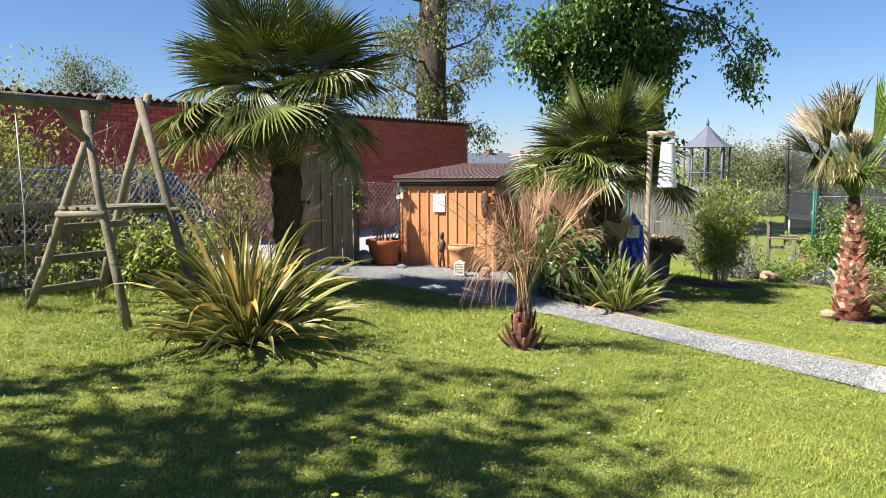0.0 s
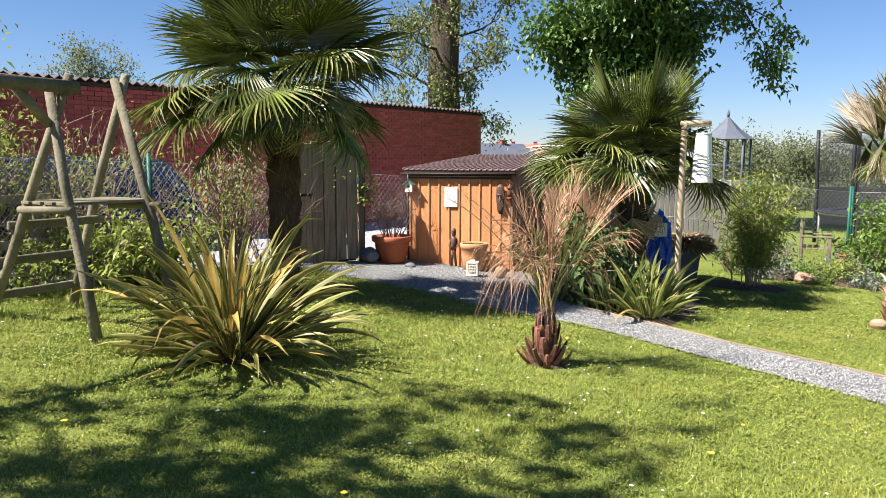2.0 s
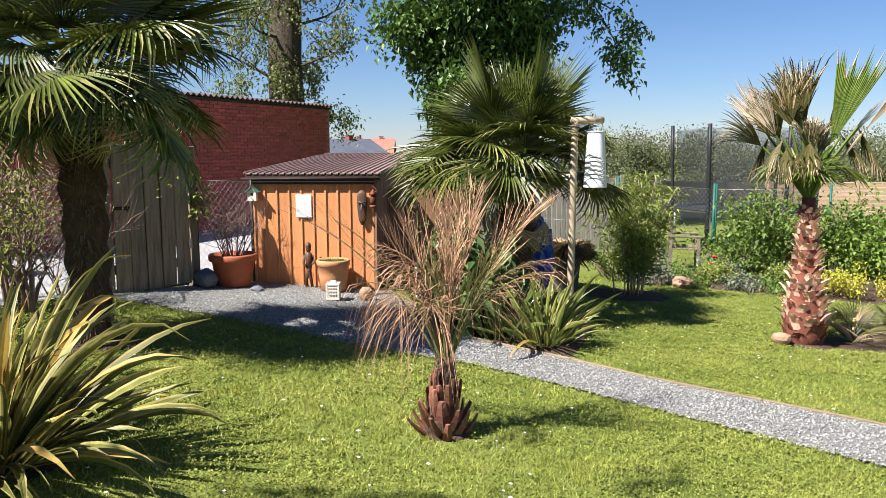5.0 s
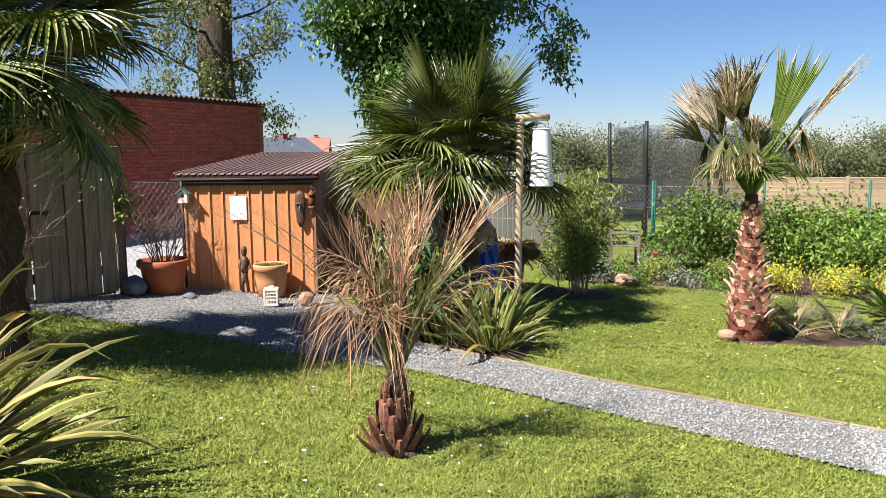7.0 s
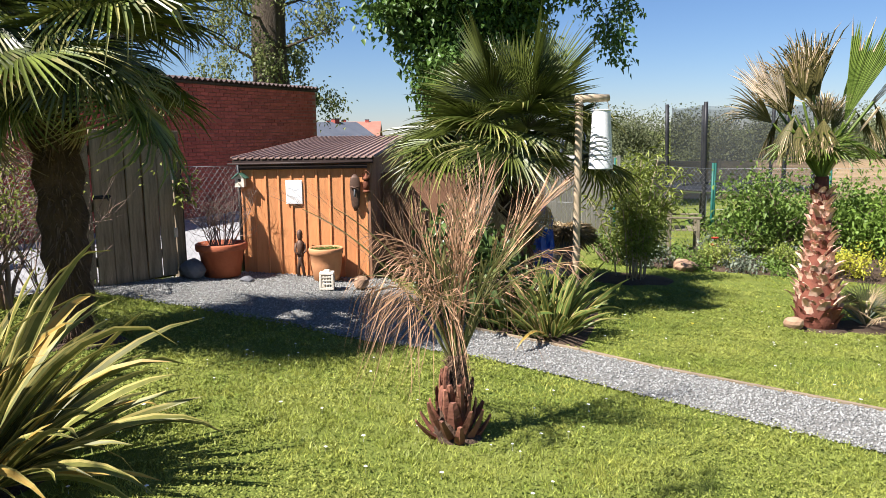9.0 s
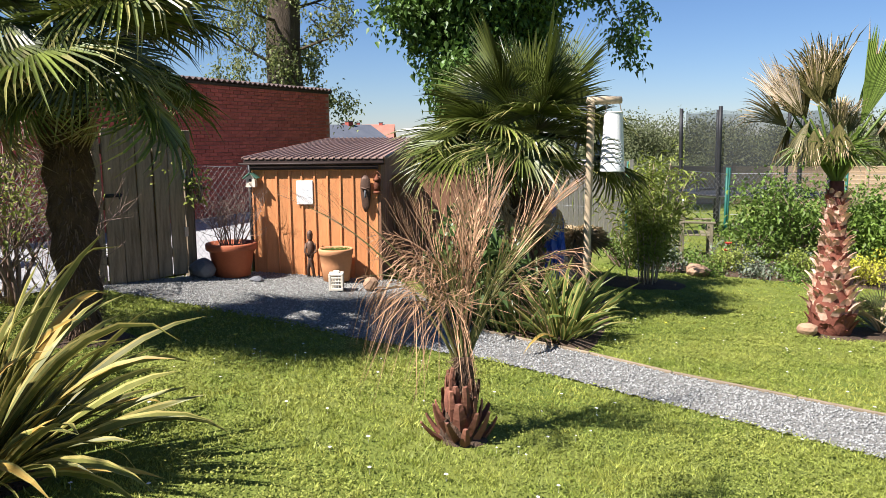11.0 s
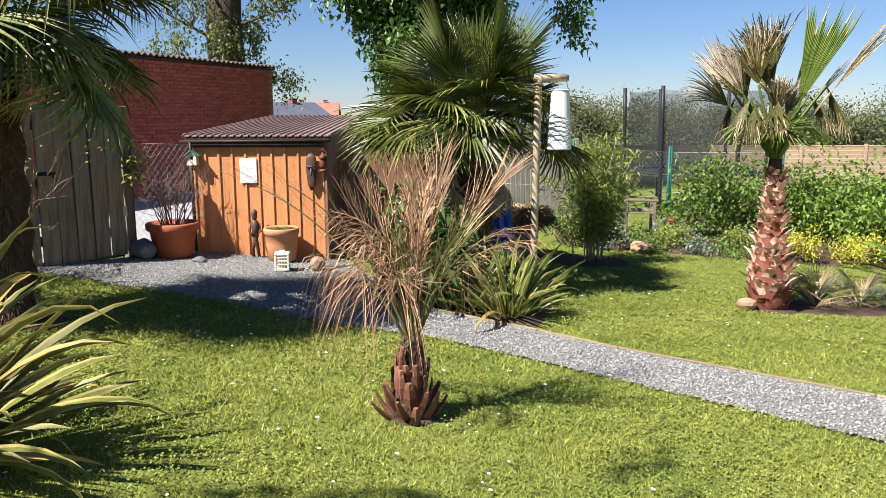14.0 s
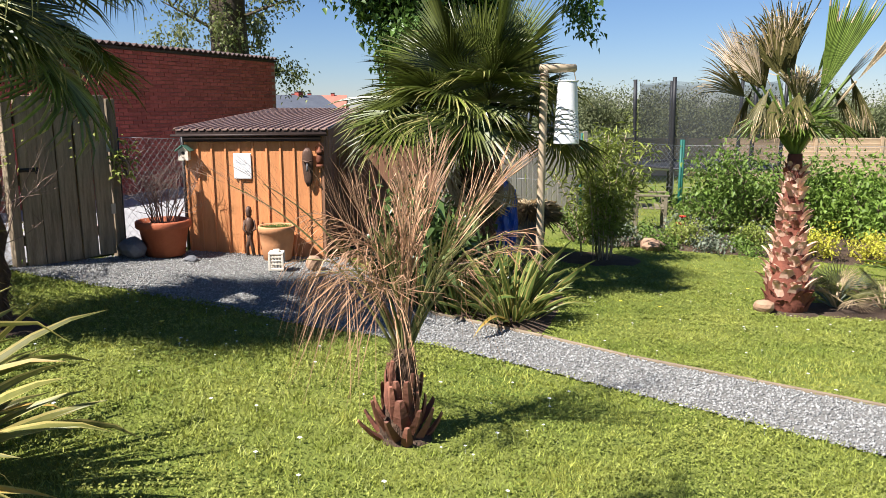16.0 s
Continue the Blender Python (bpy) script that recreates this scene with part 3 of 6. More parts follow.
# ---- plants ----
def fan_mesh(name, seed, petiole, radius, tilt, spread, droop, mat, count=34, stiff=0.0, burnt=9, fused=(0.53, 0.42, 0.24), down=(0, 0, -1), ragged=0.05, stalk=0.014):
    """A fan leaf: a stalk along +x, then pleated segments that split towards their tips, which sag the way of down."""
    rng, g = random.Random(seed), Geo()
    hub, sag = Vector((petiole, 0, 0)), Vector(down)
    turn = Matrix.Rotation(radians(tilt), 3, "Y")
    g.add(*tube_data([(0, 0, 0), (petiole * 0.5, 0, petiole * 0.05), hub], [stalk, stalk * 0.72, stalk * 0.6], 5), 2 if isinstance(mat, list) and len(mat) > 2 else 0)
    step = radians(spread) / count
    for k in range(count):
        a = (k - (count - 1) / 2) * step
        ln = radius * (0.80 + 0.20 * math.cos(a * 0.8)) * rng.uniform(1 - 1.4 * ragged, 1 + ragged)
        d, s = Vector((math.cos(a), math.sin(a), 0)), Vector((-math.sin(a), math.cos(a), 0))
        hang = droop * rng.uniform(0.5, 1.5)
        bow = Vector((0, 0, -0.10 * ln * abs(math.sin(a))))
        rows = []
        for r, w in ((0.03, 0.5), (0.30, fused[0]), (0.55, fused[1]), (0.80, fused[2])):
            half = min(ln * r * step * w, 0.026)
            c = d * ln * r + sag * (hang * ln * max(0, r - stiff) ** 2.2) + bow * r
            rows += [c - s * half, c + Vector((0, 0, -half * 1.1)), c + s * half]
        rows.append(d * ln + sag * (hang * ln * (1 - stiff) ** 2.2 * 1.15) + bow + s * ln * rng.uniform(-0.02, 0.02))
        v = [hub + turn @ p for p in rows]
        f = []
        for i in range(3):
            f += [(3 * i, 3 * i + 1, 3 * i + 4, 3 * i + 3), (3 * i + 1, 3 * i + 2, 3 * i + 5, 3 * i + 4)]
        f += [(9, 10, 12), (10, 11, 12)]
        edge = 2 * max(0, burnt + rng.choice((-1, 0, 0, 1)))
        g.add(v, f)
        for i in range(len(f)):
            g.m[len(g.m) - len(f) + i] = 1 if i >= edge else 0
    return g.mesh(name, mat)


def out_pose(at, azimuth, rise, roll=0.0, scale=1.0):
    """+x turned to the azimuth and lifted by the rise, both in degrees."""
    return pose(*at, 0, 0, azimuth) @ pose(0, 0, 0, 0, -rise, 0) @ pose(0, 0, 0, roll, 0, 0) @ Matrix.Scale(scale, 4)


def fibre_trunk(parent, height, r0, r1, seed, lean=(0, 0), hairs=2600):
    rng = random.Random(seed)
    n = 14
    pts = [(lean[0] * k / n, lean[1] * k / n, -0.08 + (height + 0.08) * k / n) for k in range(n + 1)]
    rad = [r0 + (r1 - r0) * k / n + (0.018 if k % 2 else -0.012) for k in range(n + 1)]
    tube("trunk", pts, rad, M["fibre"], parent, 16, 0.07, seed)
    g = Geo()
    for _ in range(hairs):
        t, a = rng.random(), rng.random() * 6.28
        r = r0 + (r1 - r0) * t
        p = Vector((lean[0] * t + r * math.cos(a), lean[1] * t + r * math.sin(a), height * t))
        d = Vector((math.cos(a) * rng.uniform(0.3, 1), math.sin(a) * rng.uniform(0.3, 1), rng.uniform(-1.2, 0.5))).normalized() * rng.uniform(0.04, 0.13)
        s = Vector((-math.sin(a), math.cos(a), 0)) * rng.uniform(0.002, 0.007)
        g.add([p - s, p + s, p + d], [(0, 1, 2)])
    place("fibre", g.mesh("fibre", M["fibre_hair"]), parent)


def windmill_palm(at, trunk_h, crown, label, seed, lean=(0, 0), r0=0.17, r1=0.21, low=-52, size=1.0, skirt=0, bare=(0, 0)):
    rng = random.Random(seed)
    palm = thing("windmill_palm", label, "palm tree", at)
    fibre_trunk(palm, trunk_h, r0, r1, seed, lean)
    kinds = [fan_mesh("frond", seed + k, p * size, r * size, t, s, d, [M["palm_green"], M["palm_tip"]], 46, st, bu, (0.54, 0.38, 0.19), dn, 0.10)
             for k, (p, r, t, s, d, st, bu, dn) in enumerate((
                 (0.50, 0.56, 10, 215, 0.16, 0.3, 5, (0, 0, -1)), (0.54, 0.56, 22, 205, 0.42, 0.3, 3, (0, 0, -1)), (0.44, 0.58, -6, 150, 0.06, 0.3, 6, (0, 0, -1)),
                 (0.52, 0.54, 34, 210, 0.85, 0.35, 3, (-0.5, 0, -0.8)), (0.52, 0.56, 16, 190, 0.28, 0.35, 4, (0, 0, -1))))]
    top = (lean[0], lean[1], trunk_h - 0.02)
    for k in range(crown):
        u = k / (crown - 1)
        rise = 80 - (80 - low) * u ** 0.9 + rng.uniform(-15, 15)
        me = kinds[2] if u < 0.2 else (rng.choice((kinds[0], kinds[4])) if u < 0.55 else rng.choice((kinds[1], kinds[3], kinds[3])))
        az = (k * 137.5 + rng.uniform(-14, 14)) % 360
        if u > 0.3 and bare[0] < az < bare[1]:
            continue
        place("frond", me, palm, out_pose((top[0], top[1], top[2] + 0.14 * (1 - u)), az, rise, rng.uniform(-24, 24), rng.uniform(0.72, 1.17)))
    dead = fan_mesh("dry_frond", seed + 9, 0.42, 0.42, 60, 110, 0.5, M["palm_dry"], 20)
    for k in range(skirt):
        place("dry_frond", dead, palm, out_pose((top[0], top[1], top[2] - 0.1 - 0.03 * k), k * 137.5 + 200, -18 - rng.uniform(0, 25), rng.uniform(-30, 30), rng.uniform(0.7, 1.05)), label="hanging dead frond")
    return palm


def feather_mesh(name, seed, length, curl, mat, leaflet=0.26, pairs=34, hang=0.5, width=0.008, start=0.25, splay=0.55, lift=0.1, along=1.0, down=(0, 0, -1)):
    """A feather leaf that rises along +x and bends down; narrow leaflets on both sides."""
    rng, g = random.Random(seed), Geo()
    pts, dirs, p, ang = [], [], Vector((0, 0, 0)), 0.0
    n = 14
    for k in range(n + 1):
        pts.append(p.copy())
        d = Vector((math.cos(ang), 0, math.sin(ang)))
        dirs.append(d)
        p = p + d * length / n
        ang -= radians(curl) / n * (0.4 + 1.2 * k / n)
    g.add(*tube_data(pts, [0.010 - 0.008 * k / n for k in range(n + 1)], 5))
    for k in range(pairs):
        t = start + (1 - start) * k / (pairs - 1)
        i = min(int(t * n), n - 1)
        c, d = pts[i].lerp(pts[i + 1], t * n - i), dirs[i]
        up = Vector((-d.z, 0, d.x))
        ln = leaflet * (0.55 + 0.6 * math.sin(math.pi * min(1, t * 0.9 + 0.08)))
        for side in (-1, 1):
            out = (d * along * rng.uniform(0.9, 1.3) + Vector((0, side * rng.uniform(0.12, splay), 0)) + up * rng.uniform(lift - 0.25, lift + 0.25)).normalized()
            le = ln * rng.uniform(0.7, 1.15)
            mid = c + out * le * 0.55 + Vector(down) * (hang * le * 0.22)
            tip = c + out * le + Vector(down) * (hang * le * rng.uniform(0.3, 1.3))
            s = out.cross(Vector((0, 0, 1))).normalized() * width * rng.uniform(0.7, 1.2)
            g.add([c, mid - s, mid + s, tip], [(0, 1, 2), (1, 3, 2)], 1 if isinstance(mat, list) else 0)
    return g.mesh(name, mat)


def stub_mesh(name, length, width, thick, mat, bend=0.25, tip=0.42):
    """A cut leaf base: a tapered, hollow-faced tongue along +x with a blunt cut end."""
    v = []
    for t, w, z in ((0, 1.0, 0), (0.45, 0.85, bend * 0.25), (0.8, 0.62 * (tip + 0.58), bend * 0.65), (1.0, tip, bend)):
        x, h = length * t, width * w / 2
        th = thick * (1 - 0.6 * t)
        v += [(x, -h, z * length), (x, 0, z * length - th), (x, h, z * length), (x, 0, z * length + th * 0.35)]
    f = []
    for i in range(3):
        f += [(4 * i + k, 4 * i + (k + 1) % 4, 4 * i + 4 + (k + 1) % 4, 4 * i + 4 + k) for k in range(4)]
    f += [(3, 2, 1, 0), (12, 13, 14, 15)]
    return Geo().add(v, f).mesh(name, mat)


def dry_date_palm(at):
    rng = random.Random(21)
    palm = thing("date_palm", "small date palm with dried russet fronds and red-brown stubs", "palm tree", at)
    tube("trunk", [(0, 0, -0.08), (0, 0, 0.06), (0.01, 0, 0.16), (0.02, 0.0, 0.30), (0.02, 0.0, 0.46)], [0.09, 0.10, 0.085, 0.06, 0.045], M["fibre"], palm, 14, 0.1, 3)
    stubs = [stub_mesh("leaf_stub", l, w, 0.030, M["stub"], b) for l, w, b in ((0.17, 0.082, 0.30), (0.20, 0.070, 0.22), (0.15, 0.094, 0.36))]
    for k in range(36):
        u = k / 35
        az = k * 137.5
        r = 0.10 * (1 - 0.55 * u)
        place("leaf_stub", rng.choice(stubs), palm, out_pose((r * math.cos(radians(az)), r * math.sin(radians(az)), -0.02 + 0.27 * u), az + rng.uniform(-14, 14), 36 + 36 * u + rng.uniform(-9, 9), rng.uniform(-18, 18), rng.uniform(0.74, 1.0) * (1.0 - 0.1 * u)))
    g = Geo()
    for _ in range(420):
        a, z = rng.random() * 6.28, rng.uniform(0.16, 0.46)
        r = 0.065 - 0.05 * (z - 0.16)
        p, s = Vector((r * math.cos(a) + 0.02, r * math.sin(a), z)), Vector((-math.sin(a), math.cos(a), 0)) * 0.003
        g.add([p - s, p + s, p + Vector((math.cos(a) * 0.4, math.sin(a) * 0.4, rng.uniform(-0.4, 1))).normalized() * rng.uniform(0.03, 0.08)], [(0, 1, 2)])
    place("fibre", g.mesh("fibre", M["fibre_hair"]), palm)
    stalk = [M["frond_green"], M["frond_dry"]]
    tan = [M["frond_dry"], M["frond_dry"]]
    upright = feather_mesh("dry_frond", 41, 1.08, 10, tan, 0.34, 36, 0.75, 0.0034, 0.40, 0.24, 0.0, 0.8, (-1, 0, -0.1))
    broom = feather_mesh("dry_frond", 42, 1.10, 18, tan, 0.42, 18, 0.15, 0.0032, 0.50, 0.55, 0.25)
    long = feather_mesh("dry_frond", 43, 1.28, 44, stalk, 0.44, 17, 0.10, 0.0030, 0.50, 0.45, 0.2)
    arch = feather_mesh("dry_frond", 44, 1.0, 75, stalk, 0.28, 26, 0.7, 0.0034, 0.45, 0.5, 0.1, 1.0, (-0.9, 0, -0.42))
    curtain = feather_mesh("dry_frond", 45, 1.02, 100, tan, 0.36, 24, 1.2, 0.0036, 0.60, 0.35, 0.0, 0.25, (-0.99, 0, 0.1))
    olive = feather_mesh("green_frond", 46, 0.78, 30, M["frond_green"], 0.24, 20, 0.25, 0.0042, 0.48, 0.7, 0.3)
    sweep = feather_mesh("dry_frond", 47, 0.86, 105, stalk, 0.38, 24, 1.2, 0.0032, 0.55, 0.2, 0.0, 0.1, (-0.98, 0, -0.15))
    for me, az, rise in ((upright, 90, 88), (upright, 250, 87), (upright, 170, 85), (upright, 20, 86), (broom, 210, 78), (broom, 182, 74), (broom, 30, 80), (broom, 275, 82),
                         (long, 178, 64), (long, 192, 70), (long, 8, 70), (long, 330, 76), (arch, 340, 72), (arch, 2, 76), (arch, 225, 78), (sweep, 182, 82), (sweep, 168, 84), (sweep, 198, 86), (sweep, 352, 84), (sweep, 250, 87), (curtain, 186, 97), (curtain, 172, 95)):
        place("dry_frond", me, palm, out_pose((0.02, 0, 0.36), az + rng.uniform(-5, 5), rise, rng.uniform(-25, 25), rng.uniform(0.80, 0.97)), label="dried russet brown frond")
    for az, rise in ((190, 76), (250, 80), (318, 78), (355, 74)):
        place("green_frond", olive, palm, out_pose((0.02, 0, 0.34), az, rise, rng.uniform(-20, 20), rng.uniform(0.75, 1.0)), label="olive green living frond")
    return palm


def cotton_palm(at):
    """The palm with the scaled trunk and the wind-burnt fan leaves."""
    rng = random.Random(33)
    palm = thing("cotton_palm", "fan palm with scaly pinkish trunk and wind-burnt fronds", "palm tree", at)
    zs, rs = (-0.08, 0.1, 0.35, 0.7, 1.1, 1.46), (0.15, 0.185, 0.175, 0.125, 0.078, 0.06)
    tube("trunk", [(-0.02 * z, 0, z) for z in zs], list(rs), M["scale_core"], palm, 16, 0.06, 4)
    scale_kinds = [stub_mesh("leaf_base", l, w, 0.034, M[m], b, 0.34) for l, w, b, m in ((0.16, 0.15, -0.62, "scale"), (0.14, 0.17, -0.55, "scale"), (0.19, 0.12, -0.70, "scale"), (0.15, 0.16, -0.45, "scale_core"))]
    n = 280
    for k in range(n):
        u = k / (n - 1)
        z = 0.04 + 1.34 * u + rng.uniform(-0.03, 0.03)
        r = float(np.interp(z, zs, rs)) * (1 if u > 0.1 else 0.92)
        az = k * 137.5 + rng.uniform(-45, 45)
        p = (r * 0.92 * math.cos(radians(az)) - 0.02 * z, r * 0.92 * math.sin(radians(az)), z - 0.04)
        dull = u < 0.13 or rng.random() < 0.08 + 0.3 * max(0, u - 0.45)
        place("leaf_base", scale_kinds[3 if dull else k % 3], palm, out_pose(p, az, rng.uniform(70, 96), rng.uniform(-38, 38), (0.76 - 0.30 * u) * rng.uniform(0.55, 1.25)))
    singed, lime, bleach = [M["palm_singed"], M["palm_dry"], M["palm_lime"]], [M["palm_lime"], M["palm_dry"], M["palm_lime"]], [M["palm_singed"], M["palm_bleach"], M["palm_lime"]]
    tan, thick = [M["palm_singed"], M["palm_bleach"], M["palm_lime"]], (0.60, 0.54, 0.32)
    over = (-0.85, 0, -0.5)
    standing = fan_mesh("frond", 84, 0.56, 0.92, 0, 30, 0.05, lime, 24, 0.5, 4, (0.62, 0.66, 0.56), (0, 0, -1), 0.12, 0.022)
    mop = fan_mesh("frond", 80, 0.80, 0.70, 4, 56, 0.75, tan, 34, 0.45, 3, thick, over, 0.14, 0.02)
    mop_back = fan_mesh("frond", 81, 0.76, 0.66, 8, 64, 0.7, singed, 34, 0.40, 2, thick, over, 0.14, 0.02)
    pale = fan_mesh("frond", 82, 0.80, 0.56, 4, 40, 0.25, bleach, 20, 0.4, 1, thick, (-0.5, 0, -0.8), 0.15, 0.02)
    side = fan_mesh("frond", 83, 0.70, 0.54, 12, 70, 0.6, singed, 30, 0.35, 2, thick, (-0.4, 0, -0.9), 0.14, 0.02)
    hanging = fan_mesh("frond", 86, 0.74, 0.48, 122, 60, 0.2, singed, 26, 0.2, 3, thick, (0, 0, -1), 0.14, 0.02)
    spike = fan_mesh("dry_frond", 85, 0.80, 0.82, 6, 13, 0.25, M["palm_dry"], 12, 0.4, 9, thick, (0, 0, -1), 0.15, 0.02)
    star = fan_mesh("frond", 87, 0.26, 0.30, 30, 170, 0.25, M["palm_lime"], 16, 0.0, 9, (0.40, 0.28, 0.15), (0, 0, -1), 0.12)
    shag = fan_mesh("frond", 88, 0.44, 0.40, 92, 84, 0.3, [M["palm_lime"], M["palm_singed"], M["palm_lime"]], 18, 0.2, 3, thick, (0, 0, -1), 0.2, 0.018)
    top = (-0.03, 0, 1.42)
    for me, az, rise, roll, sc in ((standing, -37, 74, -80, 1.0), (standing, 20, 72, -60, 0.75), (mop, 143, 82, 90, 1.0), (mop, 110, 84, 70, 0.95), (mop_back, 165, 74, 70, 1.0), (mop_back, 100, 78, 110, 0.95), (pale, 143, 58, 75, 1.0), (pale, 160, 62, 60, 0.9),
                                   (side, 148, 50, 45, 1.0), (side, 60, 66, 10, 0.9), (side, 143, 64, 80, 0.95), (spike, -37, 57, -70, 1.0), (spike, -20, 62, 20, 0.72), (spike, 120, 68, 30, 0.75),
                                   (hanging, -37, 62, 20, 1.1), (hanging, -10, 66, -20, 0.95), (hanging, 143, 58, -15, 1.0), (hanging, 165, 66, 10, 0.9), (hanging, 190, 60, 20, 0.8), (hanging, 120, 60, 0, 0.85), (hanging, 225, 74, 0, 0.8),
                                   (star, 233, 66, 0, 1.1), (star, 250, 78, 0, 1.25), (star, 180, 74, 0, 1.2), (star, 200, 58, 10, 0.95), (star, 275, 60, -10, 0.95), (star, 160, 62, 15, 0.85), (star, 320, 64, 0, 0.85),
                                   (shag, 143, 66, 15, 1.0), (shag, 175, 72, -20, 1.1), (shag, 215, 76, 10, 0.9), (shag, 255, 70, 0, 0.8), (shag, 310, 74, 20, 0.95), (shag, 340, 66, -15, 1.0), (shag, 60, 70, 0, 1.0), (mop_back, 215, 84, 40, 0.62), (mop_back, 330, 82, -60, 0.6)):
        place("dry_frond" if me is spike else "frond", me, palm, out_pose(top, az + rng.uniform(-4, 4), rise, roll, sc), label="bleached dry frond" if me is spike else "")
    return palm


def strap_mesh(name, seed, length, width, curl, mats, twist=0.0):
    """A strap leaf along +x: creased along the middle, cream margins, bent over at the end."""
    g, rng = Geo(), random.Random(seed)
    p, ang, n, rows = Vector((0, 0, 0)), 0.0, 8, []
    for k in range(n + 1):
        t = k / n
        w = width * (0.55 + 0.9 * t if t < 0.5 else (1 - ((t - 0.5) / 0.5) ** 1.8)) * 0.5
        up = Vector((-math.sin(ang), 0, math.cos(ang)))
        s = (Vector((0, 1, 0)) * math.cos(twist * t) + up * math.sin(twist * t))
        fold = up * w * 0.55
        rows += [p - s * w + fold, p - s * w * 0.68 + fold * 0.6, p, p + s * w * 0.68 + fold * 0.6, p + s * w + fold]
        p = p + Vector((math.cos(ang), 0, math.sin(ang))) * length / n
        ang -= radians(curl) / n * (0.15 + 1.9 * t * t * 1.2)
    for k in range(n):
        for j in range(4):
            a = 5 * k + j
            g.add([rows[a], rows[a + 1], rows[a + 6], rows[a + 5]], [(0, 1, 2, 3)], 1 if j in (0, 3) else 0)
    me = g.mesh(name, mats)
    return me


def strap_clump(name, label, at, count, length, width, seed, core, edge, orange=0, low=8, bow=1.0):
    rng = random.Random(seed)
    plant = thing(name, label, "plant", at)
    kinds = [strap_mesh("leaf", seed + k, length * rng.uniform(0.75, 1.1), width * rng.uniform(0.8, 1.15), c * bow, [M[core], M[edge]], rng.uniform(-2.2, 2.2)) for k, c in enumerate((25, 45, 70, 95, 35, 120, 60, 15, 80, 50))]
    warm = [strap_mesh("leaf", seed + 50 + k, length * 0.95, width * 1.1, c, [M["strap_orange"], M["strap_edge"]], 0.5) for k, c in enumerate((30, 90, 140))]
    for k in range(count):
        u = k / (count - 1)
        rise = 86 - (86 - low) * u ** 0.8 + rng.uniform(-8, 8)
        az = k * 137.5 + rng.uniform(-20, 20)
        r = rng.uniform(0.02, 0.16) * (0.5 + u)
        me = rng.choice(warm) if rng.random() < orange * (1.3 - u) else rng.choice(kinds[:5] if u < 0.4 else kinds)
        place("leaf", me, plant, out_pose((r * math.cos(radians(az)), r * math.sin(radians(az)), -0.02), az, rise, rng.uniform(-40, 40), rng.uniform(0.5, 1.08)))
    return plant


def branch_out(rng, start, way, length, radius, depth, twigs, ends, spread=0.7, rise=0.15):
    """Grows a crooked limb and its side limbs; gathers tubes and the ends that carry leaves."""
    pts, p, d = [start], Vector(start), Vector(way).normalized()
    n = 5
    for k in range(n):
        d = (d + Vector((rng.uniform(-1, 1), rng.uniform(-1, 1), rng.uniform(-0.6, 0.8))) * 0.22 + Vector((0, 0, rise * 0.25))).normalized()
        p = p + d * length / n
        pts.append(p.copy())
    twigs.append((pts, [radius * (1 - 0.75 * k / n) for k in range(n + 1)]))
    ends.extend(pts[2:])
    if depth:
        for k in range(rng.randint(3, 4)):
            i = rng.randint(2, n)
            side = Vector((rng.uniform(-1, 1), rng.uniform(-1, 1), rng.uniform(-0.5, 0.9)))
            branch_out(rng, pts[i], d * (1 - spread) + side.normalized() * spread, length * rng.uniform(0.5, 0.72), radius * 0.45, depth - 1, twigs, ends, spread, rise)


def leafy(name, label, at, trunk_pts, trunk_r, limbs, leaf_n, leaf_l, leaf_w, leaf_mat, seed, clump=0.5, depth=2, bark="bark", category="tree", sides=10, spread=0.7, droop=0.3, rise=0.15, crown_name="crown"):
    """A tree or shrub: tapered trunk, crooked limbs and leaves in loose clumps round the limbs' ends."""
    rng, nr = random.Random(seed), np.random.default_rng(seed)
    tree = thing(name, label, category, at)
    if trunk_pts:
        tube("trunk", trunk_pts, trunk_r, M[bark], tree, 14, 0.05, seed)
    twigs, ends = [], []
    for start, way, length, radius in limbs:
        branch_out(rng, Vector(start), way, length, radius, depth, twigs, ends, spread, rise)
    g = Geo()
    for pts, rad in twigs:
        g.add(*tube_data(pts, rad, 5 if rad[0] < 0.05 else 8))
    place("branchwork", g.mesh("branchwork", M[bark], True), tree)
    e = np.array([tuple(p) for p in ends])
    hubs = e[nr.integers(0, len(e), max(20, leaf_n // 14))] + nr.normal(size=(max(20, leaf_n // 14), 3)) * clump * 0.5
    p = hubs[nr.integers(0, len(hubs), leaf_n)] + nr.normal(size=(leaf_n, 3)) * clump * 0.32
    d = nr.normal(size=(leaf_n, 3)) + np.array([0, 0, -0.15])
    v, f = leaf_arrays(p, d, leaf_l * nr.uniform(0.6, 1.2, leaf_n), leaf_w * nr.uniform(0.6, 1.2, leaf_n), nr, 0.2, droop)
    place(crown_name, array_mesh(crown_name, v, f, M[leaf_mat]), tree)
    return tree


